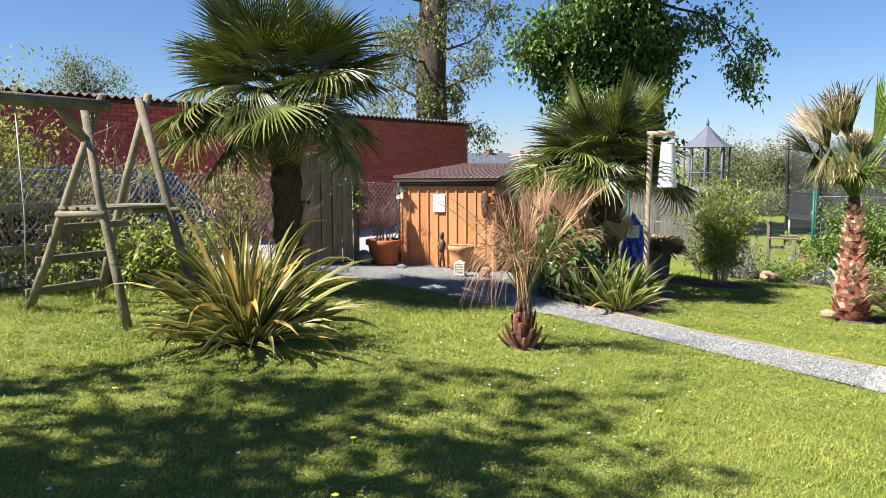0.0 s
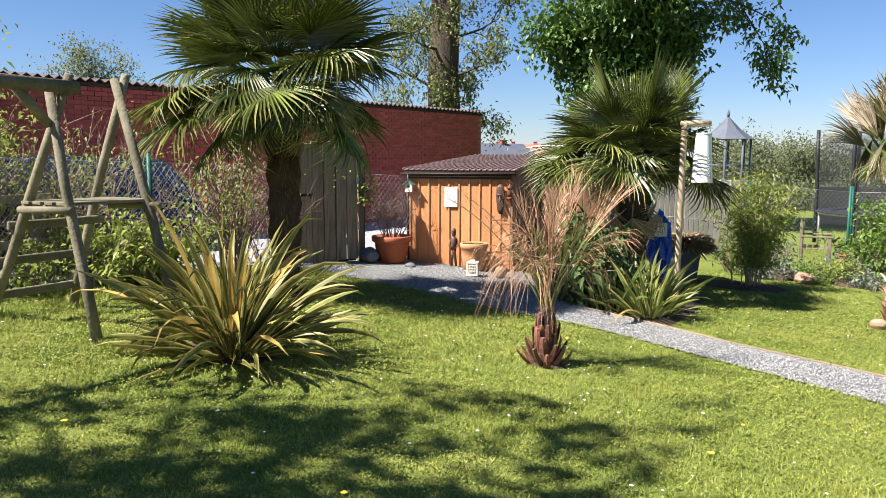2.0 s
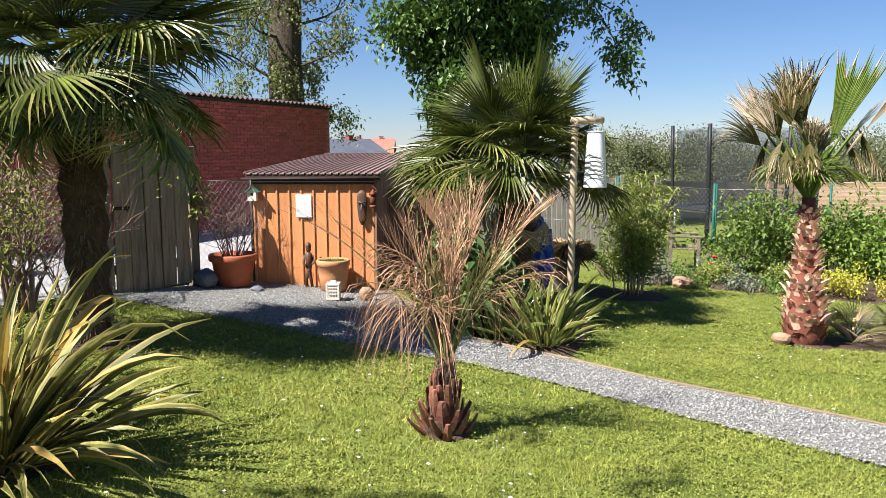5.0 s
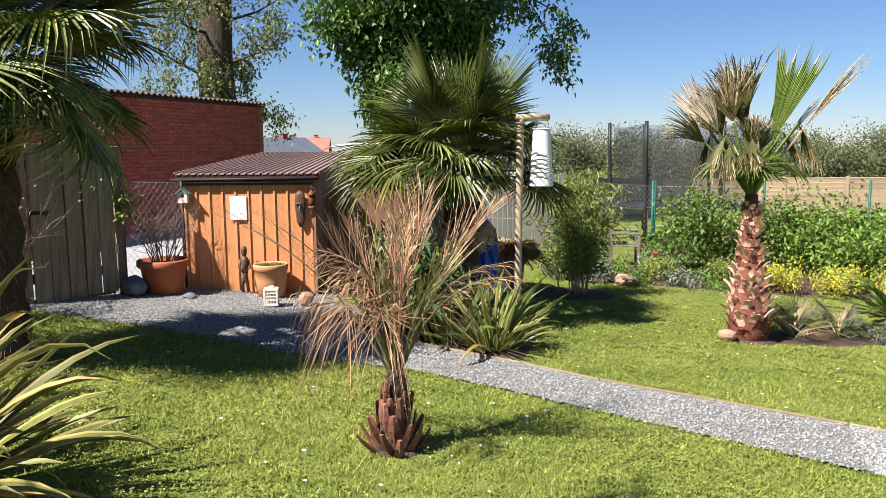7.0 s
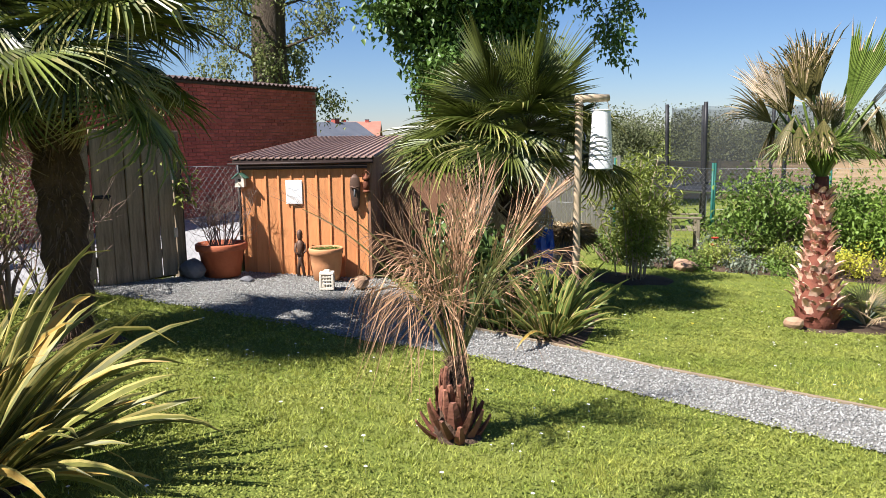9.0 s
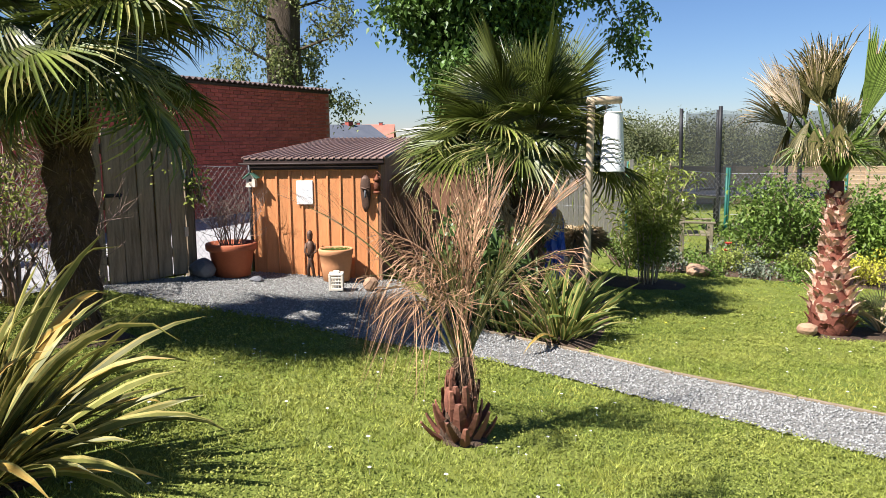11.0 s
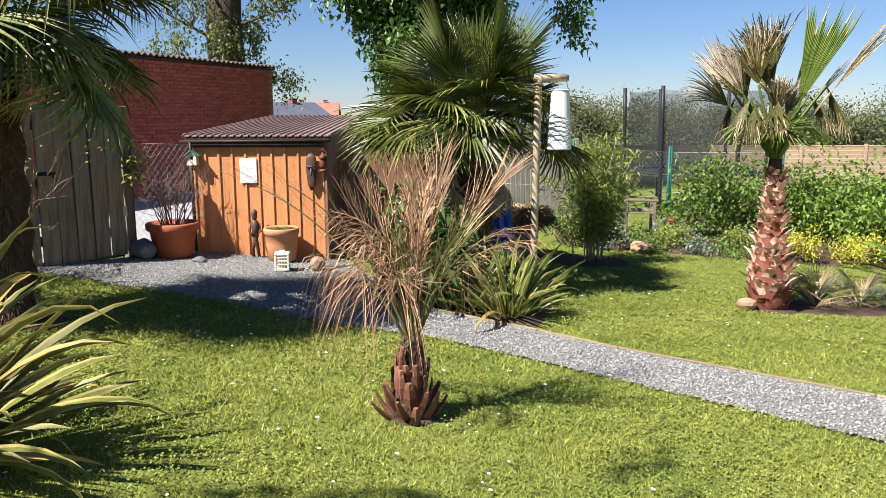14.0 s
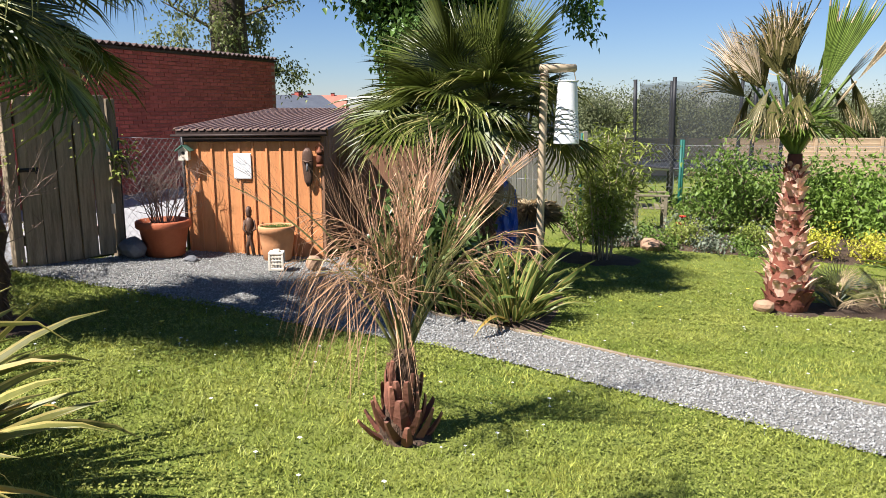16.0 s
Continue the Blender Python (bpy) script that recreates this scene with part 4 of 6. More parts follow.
def shrub(name, label, at, radius, height, stems, leaf_n, leaf_l, leaf_w, leaf_mat, seed, clump=0.16, bark="twig", droop=0.3, depth=1, flare=0.7, thick=1.0):
    rng = random.Random(seed)
    limbs = []
    for k in range(stems):
        a = 2 * math.pi * k / stems + rng.uniform(-0.4, 0.4)
        r = radius * rng.uniform(0.05, 0.35)
        limbs.append(((r * math.cos(a), r * math.sin(a), -0.05), (math.cos(a) * flare * radius / height, math.sin(a) * flare * radius / height, 1), height * rng.uniform(0.75, 1.0) * 0.8, (0.012 + 0.008 * height) * thick))
    return leafy(name, label, at, None, None, limbs, leaf_n, leaf_l, leaf_w, leaf_mat, seed, clump, depth, bark, "shrub", droop=droop, spread=0.6, crown_name="foliage")

# ---- plants of the garden ----
windmill_palm(on_ground(-1.67, 8.5), 1.92, 70, "tall windmill palm with shaggy fibrous trunk and dense green crown", 5, (0.02, -0.14), 0.135, 0.165, -14, 1.30, 2, (55, 125))
windmill_palm(on_ground(2.12, 10.0), 1.46, 56, "windmill palm growing in the planting bed beside the shed", 9, (0.05, 0), 0.17, 0.18, 6, 1.22, 9, (272, 330))
dry_date_palm(on_ground(0.72, 6.5))
cotton_palm(on_ground(4.85, 9.0))
strap_clump("flax_plant", "variegated flax clump with arching cream-edged leaves", on_ground(-1.54, 6.1), 215, 1.27, 0.056, 11, "strap_core", "strap_edge", 0.19, 16, 1.6)
strap_clump("strap_plant", "low clump of glossy strap leaves in the bed", on_ground(2.06, 8.70), 120, 0.78, 0.046, 71, "strap_green", "strap_edge", 0.03, 28, 0.8)
strap_clump("strap_plant", "low clump of glossy strap leaves in the bed", on_ground(2.0, 9.15), 70, 0.70, 0.048, 72, "strap_green", "strap_core", 0.0, 40, 0.5)
strap_clump("strap_plant", "low clump of glossy strap leaves in the bed", on_ground(1.72, 8.95), 90, 0.7, 0.042, 73, "leaf_dark", "strap_core", 0.0, 40, 0.5)
shrub("laurel_shrub", "broad glossy-leaved evergreen shrub under the palm", on_ground(1.45, 9.3), 0.42, 0.78, 14, 2000, 0.14, 0.06, "leaf_dark", 74, 0.2)
shrub("laurel_shrub", "broad glossy-leaved evergreen shrub under the palm", on_ground(2.0, 9.5), 0.34, 0.42, 12, 800, 0.13, 0.055, "leaf_dark", 76, 0.18)
shrub("laurel_shrub", "broad glossy-leaved evergreen shrub under the palm", on_ground(1.75, 10.3), 0.5, 0.6, 12, 1500, 0.14, 0.06, "leaf_dark", 75, 0.22)


def sago(at, label, seed, n=16, length=0.75, mat="frond_green", low=8):
    rng = random.Random(seed)
    plant = thing("sago_plant", label, "plant", at)
    kinds = [feather_mesh("frond", seed + k, length * s, c, M[mat], 0.17, 34, 0.15, 0.019, 0.12) for k, (s, c) in enumerate(((1, 45), (0.9, 70), (1.05, 25)))]
    for k in range(n):
        place("frond", kinds[k % 3], plant, out_pose((0, 0, 0.02), k * 137.5, low + (70 - low) * (1 - k / n) + rng.uniform(-6, 6), rng.uniform(-15, 15), rng.uniform(0.8, 1.1)))
    return plant


def fan_bush(at, label, seed, n=16, size=0.5):
    rng = random.Random(seed)
    plant = thing("dwarf_palm", label, "plant", at)
    kinds = [fan_mesh("frond", seed + k, 0.30 * size / 0.5, 0.30 * size / 0.5, t, s, 0.12, M[m], 18, 0.0, 9, (0.26, 0.15, 0.08)) for k, (t, s, m) in enumerate(((10, 170, "palm_dry"), (25, 180, "frond_green"), (0, 150, "leaf_grey")))]
    for k in range(n):
        place("frond", kinds[k % 3], plant, out_pose((0, 0, 0.0), k * 137.5, 18 + 60 * (1 - k / n), rng.uniform(-30, 30), rng.uniform(0.7, 1.1)))
    return plant


fan_bush(on_ground(5.45, 9.05), "half-dried dwarf fan palm beside the cotton palm", 81, 20, 0.44)
fan_bush(on_ground(5.95, 9.0), "half-dried dwarf fan palm beside the cotton palm", 82, 15, 0.40)
sago(on_ground(7.75, 10.1), "sago plant with arching yellow-green fronds", 83, 16, 0.85, "palm_lime")
shrub("lavender_clump", "low grey-green clump at the edge of the lawn", on_ground(6.35, 8.85), 0.38, 0.2, 14, 700, 0.09, 0.012, "leaf_grey", 84, 0.1)


def bamboo_clump(at):
    rng, nr = random.Random(91), np.random.default_rng(91)
    plant = thing("bamboo_clump", "leafy yellow-green bamboo clump at the lawn's edge", "bamboo", at)
    nodes = []
    for k in range(18):
        a, r = rng.random() * 6.28, rng.uniform(0.02, 0.22)
        h = rng.uniform(0.9, 1.75)
        lx, ly = math.cos(a) * rng.uniform(0.1, 0.5), math.sin(a) * rng.uniform(0.1, 0.4)
        pts = [(r * math.cos(a) + lx * t * t, r * math.sin(a) + ly * t * t, -0.05 + h * t) for t in (0, 0.25, 0.5, 0.75, 1)]
        tube("cane", pts, [0.010, 0.009, 0.008, 0.006, 0.003], M["bamboo_pole"], plant, 6, 0, k)
        for _ in range(38):
            t = rng.uniform(0.26, 1.0)
            nodes.append((r * math.cos(a) + lx * t * t, r * math.sin(a) + ly * t * t, h * t))
    e = np.array(nodes)
    n = 3600
    p = e[nr.integers(0, len(e), n)] + nr.normal(size=(n, 3)) * np.array([0.10, 0.10, 0.05])
    d = nr.normal(size=(n, 3)) + np.array([0, 0, -0.1])
    v, f = leaf_arrays(p, d, nr.uniform(0.07, 0.14, n), nr.uniform(0.010, 0.018, n), nr, 0.15, 0.35)
    place("foliage", array_mesh("foliage", v, f, M["leaf_bamboo"]), plant)


bamboo_clump(on_ground(4.12, 11.45))
shrub("currant_bush", "dense fresh green bush by the green fence post", on_ground(8.05, 14.0), 0.95, 1.35, 20, 6000, 0.08, 0.052, "leaf_shrub", 101, 0.3)
shrub("currant_bush", "dense fresh green bush by the green fence post", on_ground(7.1, 13.8), 0.6, 0.75, 12, 1600, 0.09, 0.06, "leaf_shrub", 106, 0.25)
shrub("raspberry_bush", "leafy light green fruit bush behind the cotton palm", on_ground(9.2, 13.2), 1.0, 1.15, 20, 6400, 0.088, 0.06, "leaf_fresh", 102, 0.3)
shrub("raspberry_bush", "leafy light green fruit bush behind the cotton palm", on_ground(10.4, 12.9), 1.0, 1.0, 20, 6400, 0.088, 0.06, "leaf_fresh", 103, 0.3)
shrub("raspberry_bush", "leafy light green fruit bush behind the cotton palm", on_ground(9.4, 11.9), 0.9, 0.85, 20, 5400, 0.082, 0.056, "leaf_fresh", 104, 0.28)
shrub("raspberry_bush", "leafy light green fruit bush behind the cotton palm", on_ground(10.9, 11.5), 0.9, 0.85, 20, 5400, 0.082, 0.056, "leaf_fresh", 105, 0.28)
for k, (x, y, r) in enumerate(((7.45, 11.9, 0.38), (8.2, 11.5, 0.42), (8.95, 11.2, 0.40), (6.9, 12.4, 0.25), (6.0, 12.6, 0.2))):
    shrub("golden_shrub", "low golden-yellow leaved edging shrub", on_ground(x, y), r, 0.34 + 0.1 * (r > 0.3), 14, 1900, 0.042, 0.028, "leaf_yellow" if k < 3 else "leaf_bamboo", 110 + k, 0.13)
for k, (x, y, r, h) in enumerate(((4.9, 12.5, 0.45, 0.28), (5.6, 12.8, 0.45, 0.3), (6.3, 13.2, 0.5, 0.35), (4.5, 12.9, 0.5, 0.5), (5.2, 13.6, 0.6, 0.5), (5.4, 12.35, 0.4, 0.16), (6.1, 12.25, 0.42, 0.2), (6.6, 12.05, 0.4, 0.18), (7.0, 12.75, 0.5, 0.3), (6.7, 12.4, 0.45, 0.22), (7.6, 12.7, 0.5, 0.34))):
    shrub("ground_cover", "low mixed green planting in the border", on_ground(x, y), r, h, 12, 800, 0.06, 0.03, "leaf_shrub" if k % 2 else "leaf_grey", 120 + k, 0.14)


def flower_head(at, mat, label, seed, n=5):
    rng = random.Random(seed)
    plant = thing("flower", label, "flower", at)
    for k in range(n):
        x, y, z = rng.uniform(-0.13, 0.13), rng.uniform(-0.1, 0.1), rng.uniform(0.22, 0.36)
        tube("stem", [(x * 0.4, y * 0.4, -0.03), (x, y, z)], 0.004, M["leaf_shrub"], plant, 5)
        g = Geo()
        for j in range(9):
            a, s = j * 0.7, 0.045
            c, d = math.cos(a), math.sin(a)
            g.add([(x, y, z), (x + s * c - 0.02 * d, y + s * d + 0.02 * c, z + 0.03), (x + 1.3 * s * c, y + 1.3 * s * d, z + 0.045), (x + s * c + 0.02 * d, y + s * d - 0.02 * c, z + 0.03)], [(0, 1, 2), (0, 2, 3)])
        place("petals", g.mesh("petals", M[mat]), plant)


flower_head(on_ground(6.25, 13.1), "petal_red", "dark red flowers in the border", 131, 3)
flower_head(on_ground(7.25, 14.2), "petal_orange", "coral-orange flowers beside the green post", 132, 9)


# ---- large trees ----
def old_tree(at):
    limbs = []
    rng = random.Random(140)
    for k in range(15):
        a, z = k * 2.4, 2.2 + 0.42 * k
        limbs.append(((0.3 * math.cos(a), 0.3 * math.sin(a), z), (math.cos(a), math.sin(a), rng.uniform(-0.15, 0.6)), rng.uniform(1.1, 1.9), 0.06))
    return leafy("old_tree", "thick-trunked tree with sparse young spring leaves", at, [(0, 0, -0.2), (0.05, 0, 2), (0, 0, 4.5), (0.12, 0, 7.5), (0.2, 0, 10.5), (0.1, 0.1, 14)], [0.75, 0.60, 0.53, 0.48, 0.42, 0.22], limbs, 10500, 0.12, 0.08, "leaf_old", 141, 0.42, 2, spread=0.75, droop=0.4)


old_tree((-0.42, 27.5, -0.1))
leafy("broadleaf_tree", "large broadleaf tree in full fresh green leaf", (4.5, 22.3, -0.4), [(0, 0, -0.2), (0.05, 0, 1.5), (0, 0, 3), (0.1, 0, 5)], [0.42, 0.34, 0.3, 0.24],
             [((0.1, 0, 2.3 + 0.33 * k), (math.cos(k * 2.4), math.sin(k * 2.4), 0.12 + 0.07 * k), 1.75 - 0.03 * k, 0.10) for k in range(19)], 70000, 0.165, 0.12, "leaf_tree", 151, 0.6, 2, droop=0.45)
leafy("maple_tree", "neighbouring tree with a drooping leafy branch", (6.3, 23.2, 0.0), [(0, 0, -0.9), (0.0, 0, 3), (-0.1, 0, 6), (0, 0, 9)], [0.28, 0.24, 0.2, 0.12],
               [((0, 0, 7.4 + 0.4 * k), (math.cos(k * 2.4), math.sin(k * 2.4), 0.3), 1.8, 0.07) for k in range(5)] + [((0, -0.1, 6.2), (1.0, -0.2, -0.30), 2.7, 0.05)], 8000, 0.15, 0.11, "leaf_tree", 152, 0.40, 2, droop=0.5, rise=-0.35)
# a tree beside the walker, whose dappled shade falls on the lawn
leafy("shade_tree", "garden tree that shades the near lawn", on_ground(-5.36, 1.4), [(0, 0, -0.2), (0.05, 0.05, 2), (0.1, 0.1, 4.2), (0.1, 0.1, 5.6)], [0.20, 0.16, 0.12, 0.05],
      [((0.1, 0.1, 3.1 + 0.16 * k), (math.cos(k * 2.4), math.sin(k * 2.4), 0.30), 1.5, 0.05) for k in range(18)], 3700, 0.16, 0.12, "leaf_tree", 161, 0.38, 2)


def far_trees():
    rng = random.Random(170)
    spots = [(x, y, h, w, m) for x, y, h, w, m in (
        (-19.3, 42, 11.6, 2.6, "leaf_far"), (16.5, 44, 4.6, 3.0, "leaf_far"), (20.5, 46, 4.2, 3.0, "leaf_far"), (25, 46, 3.7, 3.2, "leaf_far"), (29, 44, 3.5, 3.0, "leaf_far"), (33, 42, 3.9, 3.4, "leaf_far"),
        (37, 39, 4.3, 3.4, "leaf_far"), (41, 36, 3.9, 3.4, "leaf_far"), (30, 36, 2.5, 2.6, "leaf_far"), (34, 33, 2.4, 2.4, "leaf_tree"), (26, 38, 2.3, 2.4, "leaf_far"), (44, 33, 4.2, 3.2, "leaf_far"), (14.5, 40, 3.6, 2.4, "leaf_far"), (22, 39, 2.1, 2.4, "leaf_far"))]
    for k, (x, y, h, w, m) in enumerate(spots):
        h = h * (0.56 if x > 0 else 0.78)
        leafy("distant_tree", "distant pale green tree beyond the gardens" if m == "leaf_far" else "fresh green tree beyond the garden fence", (x, y, -1.1), [(0, 0, -0.2), (0, 0, h * 0.5), (0.1, 0, h * 0.85)], [0.16, 0.12, 0.04],
              [((0, 0, h * (0.22 + 0.06 * j)), (math.cos(j * 2.4), math.sin(j * 2.4), 0.5), w * 0.55, 0.05) for j in range(10)], 9500, 0.15, 0.11, m, 171 + k, 0.8, 1)

    for k, (x, y, r) in enumerate(((-1, 47, 2.4), (3.2, 50, 2.4), (7.4, 50, 2.4), (11.6, 47, 2.4), (9.5, 30, 1.6), (12.6, 31, 1.7), (6.5, 31, 1.6), (15.6, 33, 1.9), (3.6, 32, 1.6))):
        shrub("far_hedge", "low dark hedge bounding the gardens beyond", (x, y, -0.8), r, 1.0, 16, 4500, 0.14, 0.10, "leaf_far", 400 + k, 0.7)


far_trees()


# ---- street side: brick building, fence, shrubs, car ----
WALL_A, WALL_B = Vector((-10.5, 6.05)), Vector((0.72, 22.0))


def brick_building():
    d = (WALL_B - WALL_A)
    length, ang = d.length, math.degrees(math.atan2(d.y, d.x))
    house = thing("brick_building", "long low red-brick outbuilding with a corrugated roof edge", "building", (WALL_A.x, WALL_A.y, -0.1), ang)
    tagged(house, kind="structure")
    h, bl, bh, joint = 2.74, 0.215, 0.062, 0.011
    place("wall", bm_mesh("wall", bevel_box(length, 0.24, h, 0), M["mortar"]), house, pose(length / 2, 0.14, 0))
    place("end_wall", bm_mesh("end_wall", bevel_box(0.24, 5.0, h, 0), M["brick"]), house, pose(length - 0.13, 2.77, 0))
    g, steps_n = Geo(), int(length / 0.04)
    for k in range(steps_n + 1):
        x = k * 0.04
        z = h + 0.05 + 0.028 * math.sin(2 * math.pi * x / 0.16)
        g.add([(x, -0.10, z), (x, -0.10, z + 0.012), (x, 1.6, z + 0.112), (x, 1.6, z + 0.10)], [])
    g.f = [(4 * k + j, 4 * k + (j + 1) % 4, 4 * k + 4 + (j + 1) % 4, 4 * k + 4 + j) for k in range(steps_n) for j in range(4)]
    g.m = [0] * len(g.f)
    place("roof", g.mesh("roof", M["roofing"]), house)
    place("fascia", bm_mesh("fascia", bevel_box(length, 0.03, 0.05, 0.004), M["dark_trim"]), house, pose(length / 2, -0.02, h - 0.03))
    return house, length, h, bl, bh, joint


def lay_bricks(house, length, h, bl, bh, joint):
    """The 300 bricks before which the walk passes are pieces; the others are joined."""
    rng = random.Random(180)
    one = bm_mesh("brick", bevel_box(bl, 0.03, bh, 0.003), M["brick"])
    rest = Geo()
    rows = int(h / (bh + joint))
    picked = 0
    for r in range(rows):
        z = 0.01 + r * (bh + joint)
        off = (bl + joint) / 2 * (r % 2)
        for k in range(int(length / (bl + joint))):
            x = off + bl / 2 + k * (bl + joint)
            if x + bl / 2 > length - 0.005:
                continue
            dy = rng.uniform(-0.002, 0.002)
            if picked < 300 and z > 1.55 and 10.9 < x < 15.2:
                picked += 1
                place("brick", one, house, pose(x, 0.008 + dy, z))
            else:
                x0, x1, y0, z1 = x - bl / 2, x + bl / 2, -0.007 + dy, z + bh
                rest.add([(x0, y0, z), (x1, y0, z), (x1, y0, z1), (x0, y0, z1), (x0, 0.03, z), (x1, 0.03, z), (x1, 0.03, z1), (x0, 0.03, z1)], [(0, 1, 2, 3), (3, 2, 6, 7), (1, 5, 6, 2), (0, 3, 7, 4), (0, 4, 5, 1)])
    ob = place("bricks", rest.mesh("bricks", M["brick"]), house)
    tagged(ob, kind="stuff")


BUILDING = brick_building()


def wire_mesh_fence(name, label, a, b, height, post_mat, wire_mat, posts, mesh=0.055, wire=0.0015, post_h=0.1, base=0.0):
    a, b = Vector(a), Vector(b)
    d = b - a
    za, zb = float(ground_z(a.x, a.y)), float(ground_z(b.x, b.y))
    fence = thing(name, label, "fence", (a.x, a.y, za), math.degrees(math.atan2(d.y, d.x)))
    length = d.length
    drop = lambda x: (zb - za) * x / length
    for k in range(posts):
        x = length * k / (posts - 1)
        tube("post", [(x, 0, drop(x) - 0.2), (x, 0, drop(x) + height + post_h)], 0.024, M[post_mat], fence, 10)
    for z in (0.05 + base, height * 0.5, height):
        tube("line_wire", [(0, 0.0, z), (length, 0.0, drop(length) + z)], 0.0028, M[wire_mat], fence, 5)
    g = Geo()
    step = mesh * 1.25
    span = height - 0.05 - base
    n = int((length + span * 0.8) / step)
    for sgn, off in ((1, 0.003), (-1, -0.003)):
        for k in range(-int(span * 0.8 / step), n):
            x0 = k * step if sgn > 0 else k * step + span * 0.8
            x1 = x0 + sgn * span * 0.8
            lo, hi = 0.0, 1.0
            for bound in (0, length):
                if (x0 - bound) * (x1 - bound) < 0:
                    t = (bound - x0) / (x1 - x0)
                    if (x0 < 0) if bound == 0 else (x0 > length):
                        lo = max(lo, t)
                    else:
                        hi = min(hi, t)
            if max(x0, x1) <= 0 or min(x0, x1) >= length or hi - lo < 0.02:
                continue
            p, q = x0 + (x1 - x0) * lo, x0 + (x1 - x0) * hi
            g.add(*tube_data([(p, off, drop(p) + 0.05 + base + span * lo), (q, off, drop(q) + 0.05 + base + span * hi)], wire, 3))
    tagged(place("wire_netting", g.mesh("wire_netting", M[wire_mat]), fence), kind="stuff")
    return fence


wire_mesh_fence("wire_fence", "chain-link fence with shrubs along the street", (-5.6, 5.7), (-1.98, 10.5), 1.22, "green_metal", "wire", 4)
wire_mesh_fence("wire_fence", "short chain-link panel between gate and shed", (-1.2, 11.1), (-0.62, 11.53), 1.18, "black_metal", "wire", 2)
wire_mesh_fence("garden_fence", "green wire fence across the back of the garden", (3.6, 14.9), (7.0, 14.55), 1.38, "green_metal", "wire", 3, 0.06)
wire_mesh_fence("garden_fence", "green wire fence across the back of the garden", (7.035, 14.55), (13.0, 13.6), 1.38, "green_metal", "wire", 4, 0.06)


def street_shrubs():
    for k, (x, y, r, h, n, m, ll) in enumerate(((-5.35, 7.65, 0.7, 1.75, 1900, "leaf_spring", 0.075), (-4.75, 8.4, 0.65, 1.55, 1500, "leaf_spring", 0.07), (-6.15, 6.85, 0.75, 1.85, 2100, "leaf_spring", 0.075), (-4.1, 9.0, 0.55, 1.4, 900, "leaf_spring", 0.06), (-6.9, 5.9, 0.8, 1.9, 1800, "leaf_spring", 0.07),
                                                (-3.35, 8.15, 0.42, 0.6, 900, "leaf_bamboo", 0.09), (-2.95, 8.6, 0.4, 0.55, 800, "leaf_bamboo", 0.09), (-3.9, 7.6, 0.4, 0.35, 400, "leaf_bamboo", 0.08), (-2.5, 9.55, 0.35, 1.45, 520, "leaf_spring", 0.07))):
        shrub("hedge_shrub", "loose leafy shrub growing along the wire fence", on_ground(x, y), r, h, 11, int(n * (1.7 if h > 1.6 else 1.3 if h > 1 else 1.3)), ll, ll * 0.46, m, 190 + k, 0.22, depth=2)
    for k, (x, y, h) in enumerate(((-3.3, 9.0, 1.1), (-2.75, 9.75, 1.15), (-2.3, 10.2, 1.0), (-4.0, 8.4, 1.2))):
        shrub("bare_shrub", "twiggy red-brown shrub nearly bare beside the fence", on_ground(x, y), 0.55, h, 11, 220, 0.045, 0.022, "leaf_spring", 200 + k, 0.25, depth=2, thick=0.5)
    shrub("climber", "small leafy climber hanging beside the gate post", (-1.10, 11.0, 0.98), 0.10, 0.30, 6, 150, 0.06, 0.032, "leaf_bamboo", 206, 0.10)


street_shrubs()


